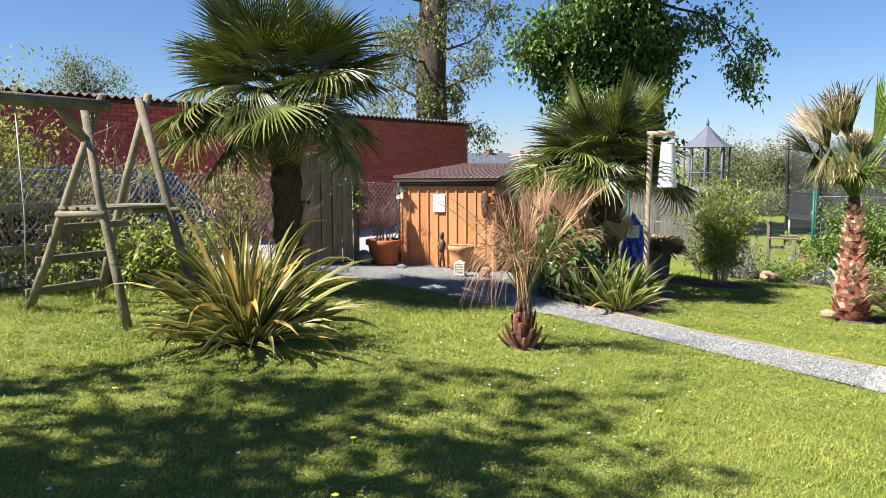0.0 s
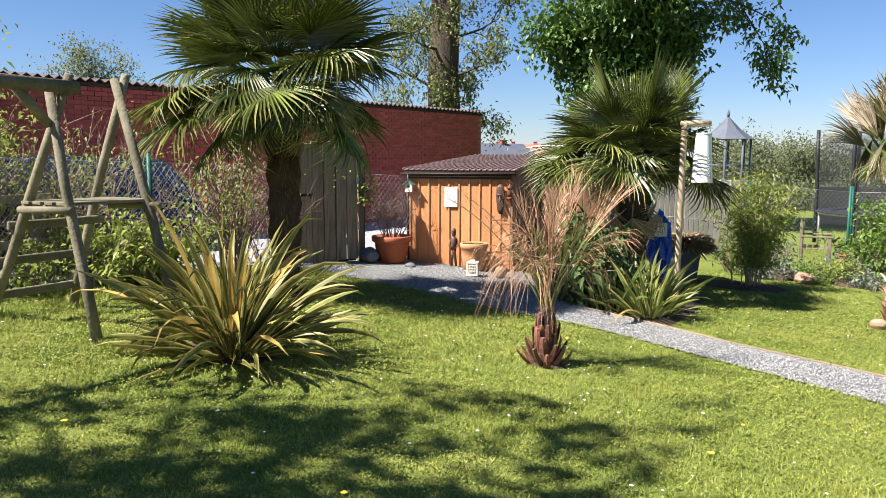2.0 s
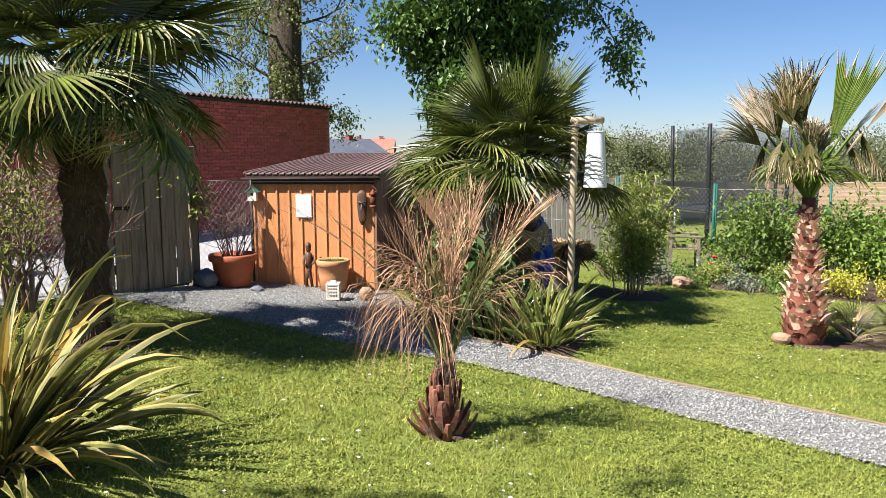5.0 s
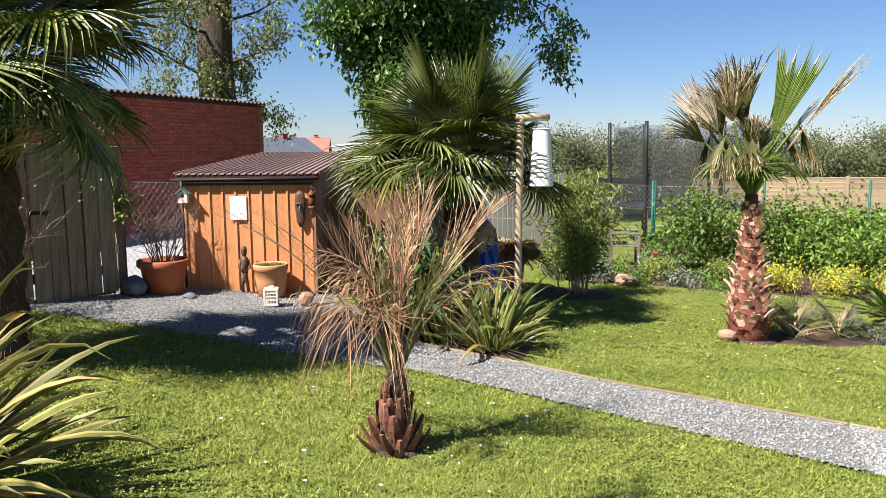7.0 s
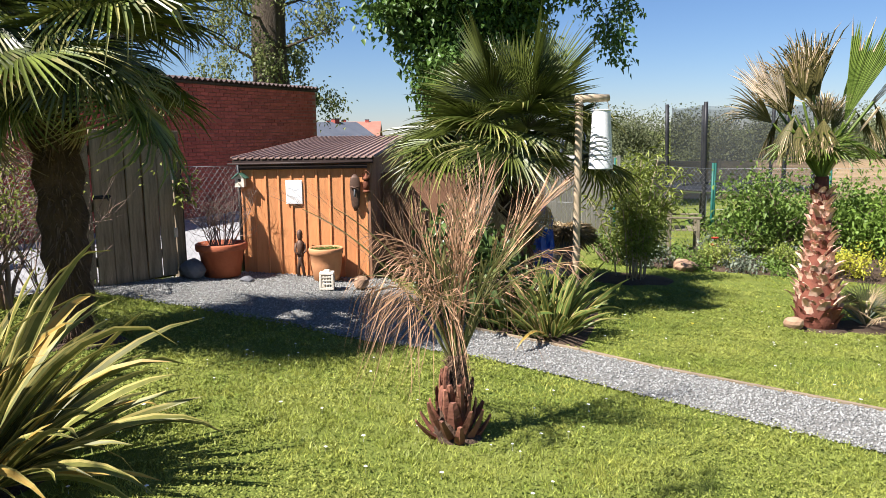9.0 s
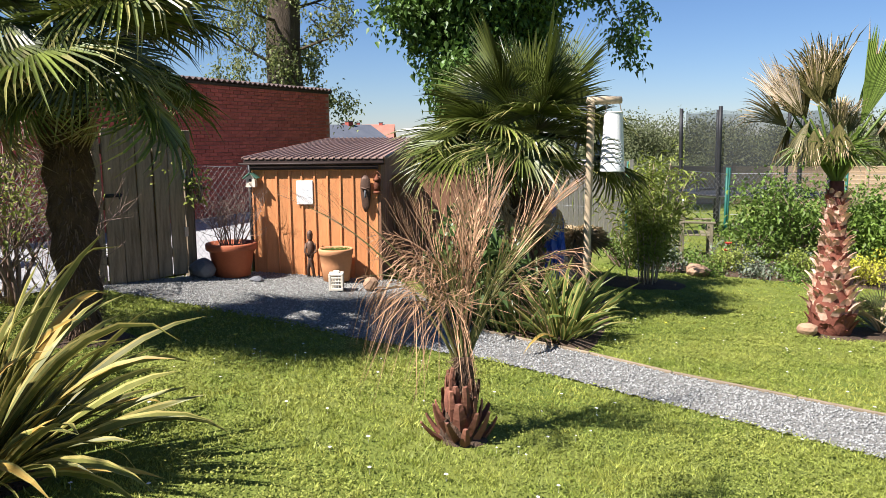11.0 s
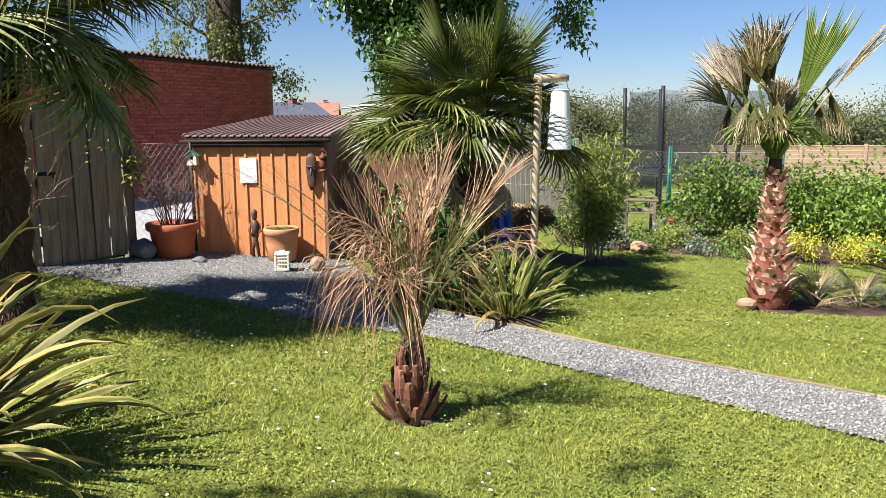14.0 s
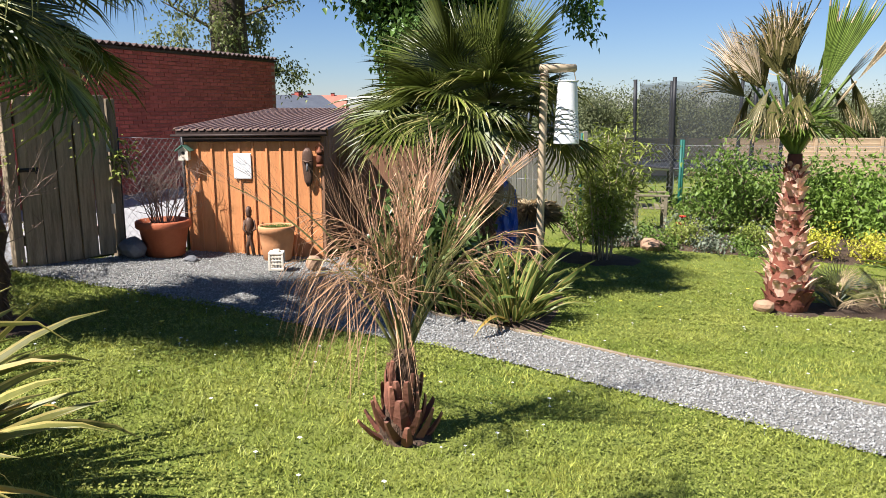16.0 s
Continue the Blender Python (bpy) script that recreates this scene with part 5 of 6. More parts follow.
def car(at, turn, paint, label, length=4.2, width=1.72, tall=1.46):
    """A parked hatchback: lofted body, glass, wheels, lights."""
    c = thing("parked_car", label, "car", at, turn)
    prof = [(-0.50, 0.30, 0.62), (-0.49, 0.26, 0.86), (-0.40, 0.24, 0.95), (-0.28, 0.22, 1.0), (-0.10, 0.20, 1.02), (0.15, 0.2, 1.02), (0.36, 0.2, 0.98), (0.46, 0.24, 0.90), (0.50, 0.30, 0.68)]
    v, f = [], []
    for x, lo, hi in prof:
        w = width / 2 * (1 - 0.9 * max(0, abs(x) - 0.38) ** 1.2)
        hi = hi * tall / 1.46
        v += [(x * length, -w * 0.92, lo), (x * length, -w, lo + 0.2), (x * length, -w * 0.96, hi - 0.06), (x * length, -w * 0.84, hi), (x * length, w * 0.84, hi), (x * length, w * 0.96, hi - 0.06), (x * length, w, lo + 0.2), (x * length, w * 0.92, lo)]
    for i in range(len(prof) - 1):
        f += [(8 * i + k, 8 * i + (k + 1) % 8, 8 * i + 8 + (k + 1) % 8, 8 * i + 8 + k) for k in range(8)]
    f += [tuple(range(8))[::-1], tuple(8 * (len(prof) - 1) + k for k in range(8))]
    place("body", Geo().add(v, f).mesh("body", M[paint], True), c)
    cab = [(-0.47, 0.90, 0.78), (-0.36, 1.40, 0.64), (-0.05, 1.46, 0.62), (0.10, 1.40, 0.62), (0.26, 0.99, 0.76)]
    v, f = [], []
    for x, z, w in cab:
        z = z * tall / 1.46
        ww = width / 2 * w
        v += [(x * length, -width / 2 * 0.86, 0.9), (x * length, -ww, z), (x * length, ww, z), (x * length, width / 2 * 0.86, 0.9)]
    for i in range(len(cab) - 1):
        f += [(4 * i + k, 4 * i + k + 1, 4 * i + 5 + k, 4 * i + 4 + k) for k in range(3)]
    place("window", Geo().add(v, f).mesh("window", M["car_glass"], True), c)
    v, f = [], []
    for x, z, w in cab[1:4]:
        z = z * tall / 1.46
        ww = width / 2 * w
        v += [(x * length, -ww - 0.01, z - 0.05), (x * length, -ww * 0.9, z + 0.02), (x * length, ww * 0.9, z + 0.02), (x * length, ww + 0.01, z - 0.05)]
    for i in range(2):
        f += [(4 * i + k, 4 * i + k + 1, 4 * i + 5 + k, 4 * i + 4 + k) for k in range(3)]
    place("roof", Geo().add(v, f).mesh("roof", M[paint], True), c)
    for x in (-0.31, 0.32):
        for s in (-1, 1):
            wheel = place("wheel", Geo().add(*lathe_data([(0.20, -0.09), (0.30, -0.09), (0.315, -0.04), (0.315, 0.04), (0.30, 0.09), (0.20, 0.09)], 20)).mesh("wheel", M["rubber"], True), c, pose(x * length, s * (width / 2 - 0.10), 0.315, 90))
            place("rim", Geo().add(*lathe_data([(0.05, -0.095), (0.19, -0.10), (0.20, -0.08), (0.20, 0.08), (0.19, 0.10), (0.05, 0.095)], 20)).mesh("rim", M["steel"], True), wheel)
    for s in (-1, 1):
        box("headlight", (0.06, 0.30, 0.13), M["white_paint"], c, pose(0.485 * length, s * 0.56, 0.66), 0.02, "clear headlight")
        box("tail_light", (0.05, 0.24, 0.18), M["petal_red"], c, pose(-0.492 * length, s * 0.58, 0.70), 0.02, "red tail light")
        box("mirror", (0.09, 0.16, 0.11), M[paint], c, pose(0.17 * length, s * (width / 2 + 0.06), 0.98), 0.02)
    box("number_plate", (0.012, 0.5, 0.11), M["white_paint"], c, pose(0.506 * length, 0, 0.42), 0.002)
    return c


CAR_TURN = math.degrees(math.atan2(WALL_B.y - WALL_A.y, WALL_B.x - WALL_A.x))
car((-5.1, 10.0, 0.07), CAR_TURN + 180, "car_blue", "dark blue parked car behind the wire fence")
car((-7.6, 6.5, 0.12), CAR_TURN + 180, "car_silver", "silver parked car behind the wire fence")


# ---- gate ----
def garden_gate():
    a, b = Vector((-1.93, 10.46)), Vector((-1.27, 11.02))
    d = b - a
    z = float(ground_z(-1.6, 10.75))
    gate = thing("garden_gate", "weathered grey close-boarded wooden garden gate with black latch", "gate", (a.x, a.y, z), math.degrees(math.atan2(d.y, d.x)))
    w, h = d.length, 1.50
    rng = random.Random(210)
    n = 5
    bw = w / n
    for k in range(n):
        hh = h + 0.05 * math.sin(math.pi * (k + 0.5) / n) + rng.uniform(-0.012, 0.012)
        box("board", (bw * (rng.uniform(0.94, 0.97) if k != 3 else 0.88), 0.022, hh), M["gate_wood"], gate, pose((k + 0.5) * bw, -0.016, 0.03, 0, rng.uniform(-0.4, 0.4)), 0.004)
    for k in range(n - 2):
        box("back_board", (bw * (1.0 if k < n - 3 else 0.8), 0.018, h), M["gate_wood"], gate, pose((k + 1) * bw, 0.062, 0.0, 0, rng.uniform(-0.3, 0.3)), 0.004)
    for z0 in (0.22, 0.76, 1.3):
        box("rail", (w * 0.98, 0.03, 0.09), M["gate_wood"], gate, pose(w / 2, 0.024, z0), 0.004)
    box("gate_post", (0.085, 0.085, h + 0.12), M["gate_wood"], gate, pose(-0.055, 0.02, -0.12), 0.006)
    box("gate_post", (0.085, 0.085, h + 0.14), M["gate_wood"], gate, pose(w + 0.055, 0.02, -0.12), 0.006)
    latch = box("latch", (0.17, 0.012, 0.035), M["black_metal"], gate, pose(0.085, -0.03, 0.88), 0.003, "black iron latch bolt")
    tube("bolt", [(-0.10, -0.012, 0.02), (0.09, -0.012, 0.02)], 0.008, M["black_metal"], latch, 8)
    tube("bolt_handle", [(0.05, -0.012, 0.02), (0.05, -0.03, -0.02)], 0.006, M["black_metal"], latch, 6)
    for z0 in (0.42, 1.02):
        box("hinge", (0.045, 0.008, 0.10), M["steel"], gate, pose(w - 0.01, -0.035, z0), 0.002, "bright steel hinge")


garden_gate()


# ---- shed ----
SHED_L, SHED_R = Vector((-0.60, 11.45)), Vector((0.78, 11.13))


def garden_shed():
    d = SHED_R - SHED_L
    w, depth = d.length, 5.0
    z = float(ground_z(0.1, 11.3)) - 0.04
    shed = thing("garden_shed", "low orange-stained wooden garden shed with brown ribbed roof", "shed", (SHED_L.x, SHED_L.y, z), math.degrees(math.atan2(d.y, d.x)))
    hf, hb = 1.36, 1.53
    rise = (hb - hf) / depth

    def wall(name, pts, mat):
        g, n = Geo(), len(pts)
        inner = [(p[0] + o[0], p[1] + o[1], p[2]) for p, o in pts]
        g.add([p for p, o in pts] + inner, [tuple(range(n)), tuple(range(n, 2 * n))[::-1]] + [(k, n + k, n + (k + 1) % n, (k + 1) % n) for k in range(n)])
        return place(name, g.mesh(name, M[mat]), shed)
    i = 0.03
    wall("front_wall", [((0, 0, 0), (0, i)), ((w, 0, 0), (0, i)), ((w, 0, hf - 0.02), (0, i)), ((0, 0, hf - 0.02), (0, i))], "shed_wood")
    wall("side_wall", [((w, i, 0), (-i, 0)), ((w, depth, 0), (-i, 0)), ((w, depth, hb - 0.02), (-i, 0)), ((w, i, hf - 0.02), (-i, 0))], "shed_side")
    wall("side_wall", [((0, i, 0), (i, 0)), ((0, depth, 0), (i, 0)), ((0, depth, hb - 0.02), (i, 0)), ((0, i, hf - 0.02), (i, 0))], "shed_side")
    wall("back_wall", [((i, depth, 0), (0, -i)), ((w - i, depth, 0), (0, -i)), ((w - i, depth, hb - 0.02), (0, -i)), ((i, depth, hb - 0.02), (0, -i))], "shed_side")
    n = 10
    rng = random.Random(220)
    for k in range(n):
        bw = w / n
        box("board", (bw - 0.014, 0.014, hf - 0.10), M["shed_wood"], shed, pose((k + 0.5) * bw, -0.008, 0.015, 0, 0, rng.uniform(-0.2, 0.2)), 0.003)
    for k in range(n + 1):
        x = min(max(k * w / n, 0.018), w - 0.018)
        box("batten", (0.022, 0.014, hf - 0.11), M["shed_wood"], shed, pose(x, -0.0225, 0.016), 0.003)
    for k in range(22):
        y = 0.08 + k * 0.225
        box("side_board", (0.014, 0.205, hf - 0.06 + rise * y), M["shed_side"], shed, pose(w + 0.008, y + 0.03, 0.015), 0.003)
    # roof sheet with ribs, overhanging at the front
    o, y0, y1 = 0.07, -0.07, depth + 0.08
    zf, zb = hf + 0.0, hb + 0.02
    slope = lambda y: zf + (zb - zf) * (y - y0) / (y1 - y0)
    g = Geo()
    xs = []
    ribs = 21
    for k in range(ribs):
        x = -o + (w + 2 * o) * k / (ribs - 1)
        xs += [(x - 0.015, 0), (x - 0.007, 0.017), (x + 0.007, 0.017), (x + 0.015, 0)]
    v = []
    for x, h in xs:
        v += [(x, y0, slope(y0) + h + 0.012), (x, y1, slope(y1) + h + 0.012), (x, y0, slope(y0) + h), (x, y1, slope(y1) + h)]
    f = []
    for k in range(len(xs) - 1):
        a, b = 4 * k, 4 * k + 4
        f += [(a, b, b + 1, a + 1), (a + 2, a + 3, b + 3, b + 2), (a, a + 2, b + 2, b), (a + 1, b + 1, b + 3, a + 3)]
    place("roof", g.add(v, f).mesh("roof", M["shed_roof"]), shed)
    box("fascia", (w + 2 * o - 0.01, 0.022, 0.065), M["dark_trim"], shed, pose(w / 2, y0 + 0.02, hf - 0.062), 0.004, "dark brown fascia board")
    tube("gutter_wire", [(-o - 0.04, y0 - 0.012, hf - 0.05), (w + o, y0 - 0.012, hf - 0.045)], 0.012, M["dark_trim"], shed, 8, label="thin dark brown gutter strip")
    # strip coloured dark to stand for the shadow beneath the roof edge
    box("top_trim", (w, 0.020, 0.05), M["dark_trim"], shed, pose(w / 2, -0.040, hf - 0.115), 0.003)
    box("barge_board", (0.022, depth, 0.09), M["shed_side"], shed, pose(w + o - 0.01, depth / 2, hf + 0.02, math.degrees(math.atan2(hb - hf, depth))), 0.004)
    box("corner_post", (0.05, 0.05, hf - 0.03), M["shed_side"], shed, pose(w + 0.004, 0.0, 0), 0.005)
    return shed, math.degrees(math.atan2(d.y, d.x)), z


SHED, SHED_TURN, SHED_Z = garden_shed()


def on_front(u, out=0.0):
    """A point u metres along the shed's front, that far before it."""
    d = (SHED_R - SHED_L).normalized()
    p = SHED_L + d * u + Vector((d.y, -d.x)) * out
    return p.x, p.y


def birdhouse():
    x, y = on_front(0.02, 0.075)
    b = thing("birdhouse", "small pale birdhouse with green roof on the shed front", "birdhouse", (x, y, SHED_Z + 1.06), SHED_TURN)
    g = Geo()
    g.add([(-0.05, -0.045, 0), (0.05, -0.045, 0), (0.05, -0.045, 0.10), (0, -0.045, 0.14), (-0.05, -0.045, 0.10), (-0.05, 0.045, 0), (0.05, 0.045, 0), (0.05, 0.045, 0.10), (0, 0.045, 0.14), (-0.05, 0.045, 0.10)],
          [(0, 1, 2, 3, 4), (9, 8, 7, 6, 5), (0, 5, 6, 1), (1, 6, 7, 2), (2, 7, 8, 3), (3, 8, 9, 4), (4, 9, 5, 0)])
    place("body", g.mesh("body", M["cream"]), b)
    for s in (-1, 1):
        box("roof_panel", (0.095, 0.125, 0.012), M["green_paint"], b, pose(s * 0.04, -0.008, 0.118, 0, s * 38, 0), 0.002)
    tube("entrance", [(0, -0.044, 0.075), (0, -0.047, 0.075)], 0.017, M["black_metal"], b, 14, label="round dark entrance hole")
    tube("perch", [(0, -0.044, 0.035), (0, -0.075, 0.035)], 0.004, M["bamboo_pole"], b, 6)


def notice():
    x, y = on_front(0.60, 0.034)
    s = thing("wall_plaque", "white plaque with two faint grey wavy lines on shed", "plaque", (x, y, SHED_Z + 0.86), SHED_TURN)
    box("panel", (0.185, 0.014, 0.265), M["white_paint"], s, pose(0, 0, 0), 0.006)
    for z, lw in ((0.17, 0.13), (0.09, 0.15)):
        pts = [(-lw / 2 + lw * k / 10, -0.0075, z - 0.02 * k / 10 + 0.008 * math.sin(k * 0.9)) for k in range(11)]
        tube("ink_line", pts, 0.0014, M["grey_ink"], s, 5)


def shed_mask():
    x, y = on_front(1.28, 0.06)
    mask = thing("carved_mask", "long dark grey carved mask hung on shed corner", "ornament", (x, y, SHED_Z + 0.72), SHED_TURN)
    v, f = lathe_data([(0.010, 0.06), (0.028, 0.12), (0.036, 0.24), (0.040, 0.34), (0.034, 0.42), (0.012, 0.46)], 12)
    place("face", Geo().add([(a * 1.5, b * 0.45, c) for a, b, c in v], f).mesh("face", M["bronze"], True), mask)
    tube("brow", [(-0.05, -0.03, 0.33), (0, -0.042, 0.315), (0.05, -0.03, 0.33)], 0.010, M["bronze"], mask, 6)
    tube("nose", [(0, -0.03, 0.32), (0, -0.05, 0.22)], [0.008, 0.014], M["stone"], mask, 6)
    x, y = on_front(1.405, 0.055)
    lan = thing("wall_lantern", "rusty hanging lantern on the shed corner", "lantern", (x, y, SHED_Z + 0.98), SHED_TURN)
    lathe("base", [(0.04, 0), (0.045, 0.015), (0.035, 0.03)], M["rust"], lan, None, 14)
    lathe("glass", [(0.028, 0.03), (0.038, 0.07), (0.036, 0.11), (0.026, 0.14)], M["rust"], lan, None, 14)
    lathe("cap", [(0.042, 0.14), (0.035, 0.165), (0.015, 0.19), (0.008, 0.21)], M["rust"], lan, None, 14)
    tube("handle", [(-0.04, 0, 0.14), (-0.045, 0, 0.2), (0, 0, 0.25), (0.045, 0, 0.2), (0.04, 0, 0.14)], 0.004, M["rust"], lan, 6)


birdhouse()
notice()
shed_mask()


def statue(at):
    """A slender dark figure, one plain mesh."""
    g = Geo()
    g.add(*tube_data([(-0.03, 0, 0.0), (-0.035, -0.01, 0.09), (-0.005, 0, 0.17), (0, 0, 0.23)], [0.020, 0.022, 0.030, 0.045], 10))
    g.add(*tube_data([(0.045, 0, 0.0), (0.035, -0.03, 0.09), (0.01, 0, 0.17), (0, 0, 0.23)], [0.020, 0.022, 0.030, 0.045], 10))
    g.add(*tube_data([(0, 0, 0.22), (0.005, 0, 0.30), (0, 0, 0.37), (0, 0, 0.41)], [0.045, 0.048, 0.058, 0.022], 12))
    g.add(*tube_data([(0, 0, 0.40), (0, -0.005, 0.43), (0, -0.005, 0.47), (0, 0, 0.505), (0, 0, 0.52)], [0.020, 0.038, 0.042, 0.032, 0.008], 12))
    for s in (-1, 1):
        g.add(*tube_data([(s * 0.055, 0, 0.37), (s * 0.075, -0.01, 0.28), (s * 0.03, -0.055, 0.25)], [0.018, 0.016, 0.012], 8))
    g.v = [(x * 0.8, y * 0.8, z) for x, y, z in g.v]
    ob = new("statue", g.mesh("statue", M["bronze"], True))
    ob.matrix_world = pose(*at, 0, 0, SHED_TURN)
    tagged(ob, "slim dark bronze garden statuette against the shed", "statue")


x, y = on_front(0.66, 0.12)
statue(on_ground(x, y, 0.02))


def flower_pot(at, label, profile, mat, soil_z, r):
    pot = thing("plant_pot", label, "pot", at)
    lathe("pot_body", profile, M[mat], pot, None, 32)
    lathe("soil", [(0.01, soil_z - 0.02), (r, soil_z - 0.02), (r, soil_z), (0.01, soil_z + 0.01)], M["soil"], pot, None, 24)
    return pot


px, py = -0.82, 11.12
flower_pot(on_ground(px, py, 0.02), "large terracotta pot holding a bare twiggy shrub", [(0.17, 0.0), (0.19, 0.01), (0.235, 0.28), (0.262, 0.285), (0.27, 0.30), (0.272, 0.345), (0.262, 0.36), (0.24, 0.36), (0.232, 0.30)], "terracotta", 0.31, 0.233)
shrub("twiggy_shrub", "bare branching shrub standing in the terracotta pot", on_ground(px, py, 0.33), 0.30, 0.66, 24, 40, 0.02, 0.01, "twig", 231, 0.08, depth=2, thick=0.42)
x, y = on_front(0.97, 0.26)
flower_pot(on_ground(x, y, 0.02), "pale terracotta bowl with low grass beside the shed", [(0.12, 0.0), (0.14, 0.01), (0.165, 0.18), (0.176, 0.29), (0.185, 0.295), (0.19, 0.345), (0.182, 0.36), (0.165, 0.355), (0.158, 0.31)], "pale_terracotta", 0.325, 0.162)


def pot_grass(at, r, n, h, mat, label, name="pot_grass"):
    nr = np.random.default_rng(233)
    a, q = nr.random(n) * 6.28, r * np.sqrt(nr.random(n))
    p = np.stack([q * np.cos(a), q * np.sin(a), np.zeros(n)], 1)
    d = np.stack([np.cos(a) * 0.5, np.sin(a) * 0.5, np.ones(n)], 1) + nr.normal(size=(n, 3)) * 0.25
    v, f = leaf_arrays(p, d, nr.uniform(0.5, 1.1, n) * h, np.full(n, 0.006), nr, 0.1, 0.25)
    ob = new(name, array_mesh(name, v, f, M[mat]))
    ob.location = at
    return tagged(ob, label, "plant")


pot_grass(on_ground(x, y, 0.345), 0.145, 500, 0.055, "leaf_shrub", "short green seedlings filling the pale bowl")


def cube_lantern(at, turn):
    lan = thing("candle_lantern", "small cream openwork cube lantern on the gravel", "lantern", at, turn)
    s = 0.145
    box("base", (s, s, 0.025), M["cream"], lan, pose(0, 0, 0), 0.004)
    box("lid", (s, s, 0.02), M["cream"], lan, pose(0, 0, 0.155), 0.004)
    box("knob", (0.06, 0.06, 0.022), M["cream"], lan, pose(0, 0, 0.175), 0.004)
    for sx in (-1, 1):
        for sy in (-1, 1):
            box("corner_post", (0.022, 0.022, 0.13), M["cream"], lan, pose(sx * (s / 2 - 0.011), sy * (s / 2 - 0.011), 0.025), 0.003)
    for k in range(4):
        for j, z in enumerate((0.055, 0.09, 0.125)):
            box("lattice_bar", (s - 0.044, 0.010, 0.014), M["cream"], lan, pose(0, 0, z, 0, 0, 90 * k) @ pose(0, -s / 2 + 0.008, 0), 0.002)
        for u in (-0.028, 0.0, 0.028):
            box("lattice_bar", (0.010, 0.009, 0.13), M["cream"], lan, pose(0, 0, 0.025, 0, 0, 90 * k) @ pose(u, -s / 2 + 0.010, 0), 0.002)
    lathe("candle", [(0.03, 0.025), (0.03, 0.10), (0.006, 0.104)], M["white_paint"], lan, None, 14)


cube_lantern(on_ground(0.26, 10.45, 0.025), -8)


def stone(name, label, at, r, mat, seed, squash=0.7):
    bm = rock_data(r, random.Random(seed), squash)
    lowest = min(v.co.z for v in bm.verts)
    bmesh.ops.translate(bm, vec=(0, 0, -lowest - r * 0.12), verts=bm.verts)
    ob = new(name, bm_mesh(name, bm, M[mat]))
    ob.location = at
    return tagged(ob, label, "stone")


stone("boulder", "angular dark grey boulder beside the gate", on_ground(-1.12, 10.98, 0.02), 0.15, "stone", 241, 0.75)
stone("boulder", "small rounded tan stone at the cotton palm's foot", on_ground(4.53, 8.9), 0.09, "tan_stone", 242, 0.75)
stone("cobble", "brown stone beside the pale bowl", on_ground(0.62, 10.5, 0.02), 0.085, "tan_stone", 243, 0.9)
stone("cobble", "flat grey stone on the gravel", on_ground(-0.55, 10.85, 0.02), 0.07, "stone", 244, 0.4)
stone("cobble", "grey stone at the bed's corner", on_ground(1.25, 9.35, 0.01), 0.12, "stone", 245, 0.7)
stone("boulder", "sandy boulder in the border", on_ground(5.25, 12.25), 0.17, "tan_stone", 246, 0.55)
ball = lathe("glass_ball", [(0.004, 0.0)] + [(0.042 * math.sin(t), 0.042 - 0.042 * math.cos(t)) for t in np.linspace(0.3, 2.9, 9)] + [(0.004, 0.084)], M["white_paint"], None, pose(*on_ground(2.05, 8.82, 0.03)), 16)
tagged(ball, "small white ball light among the strap leaves", "lamp")


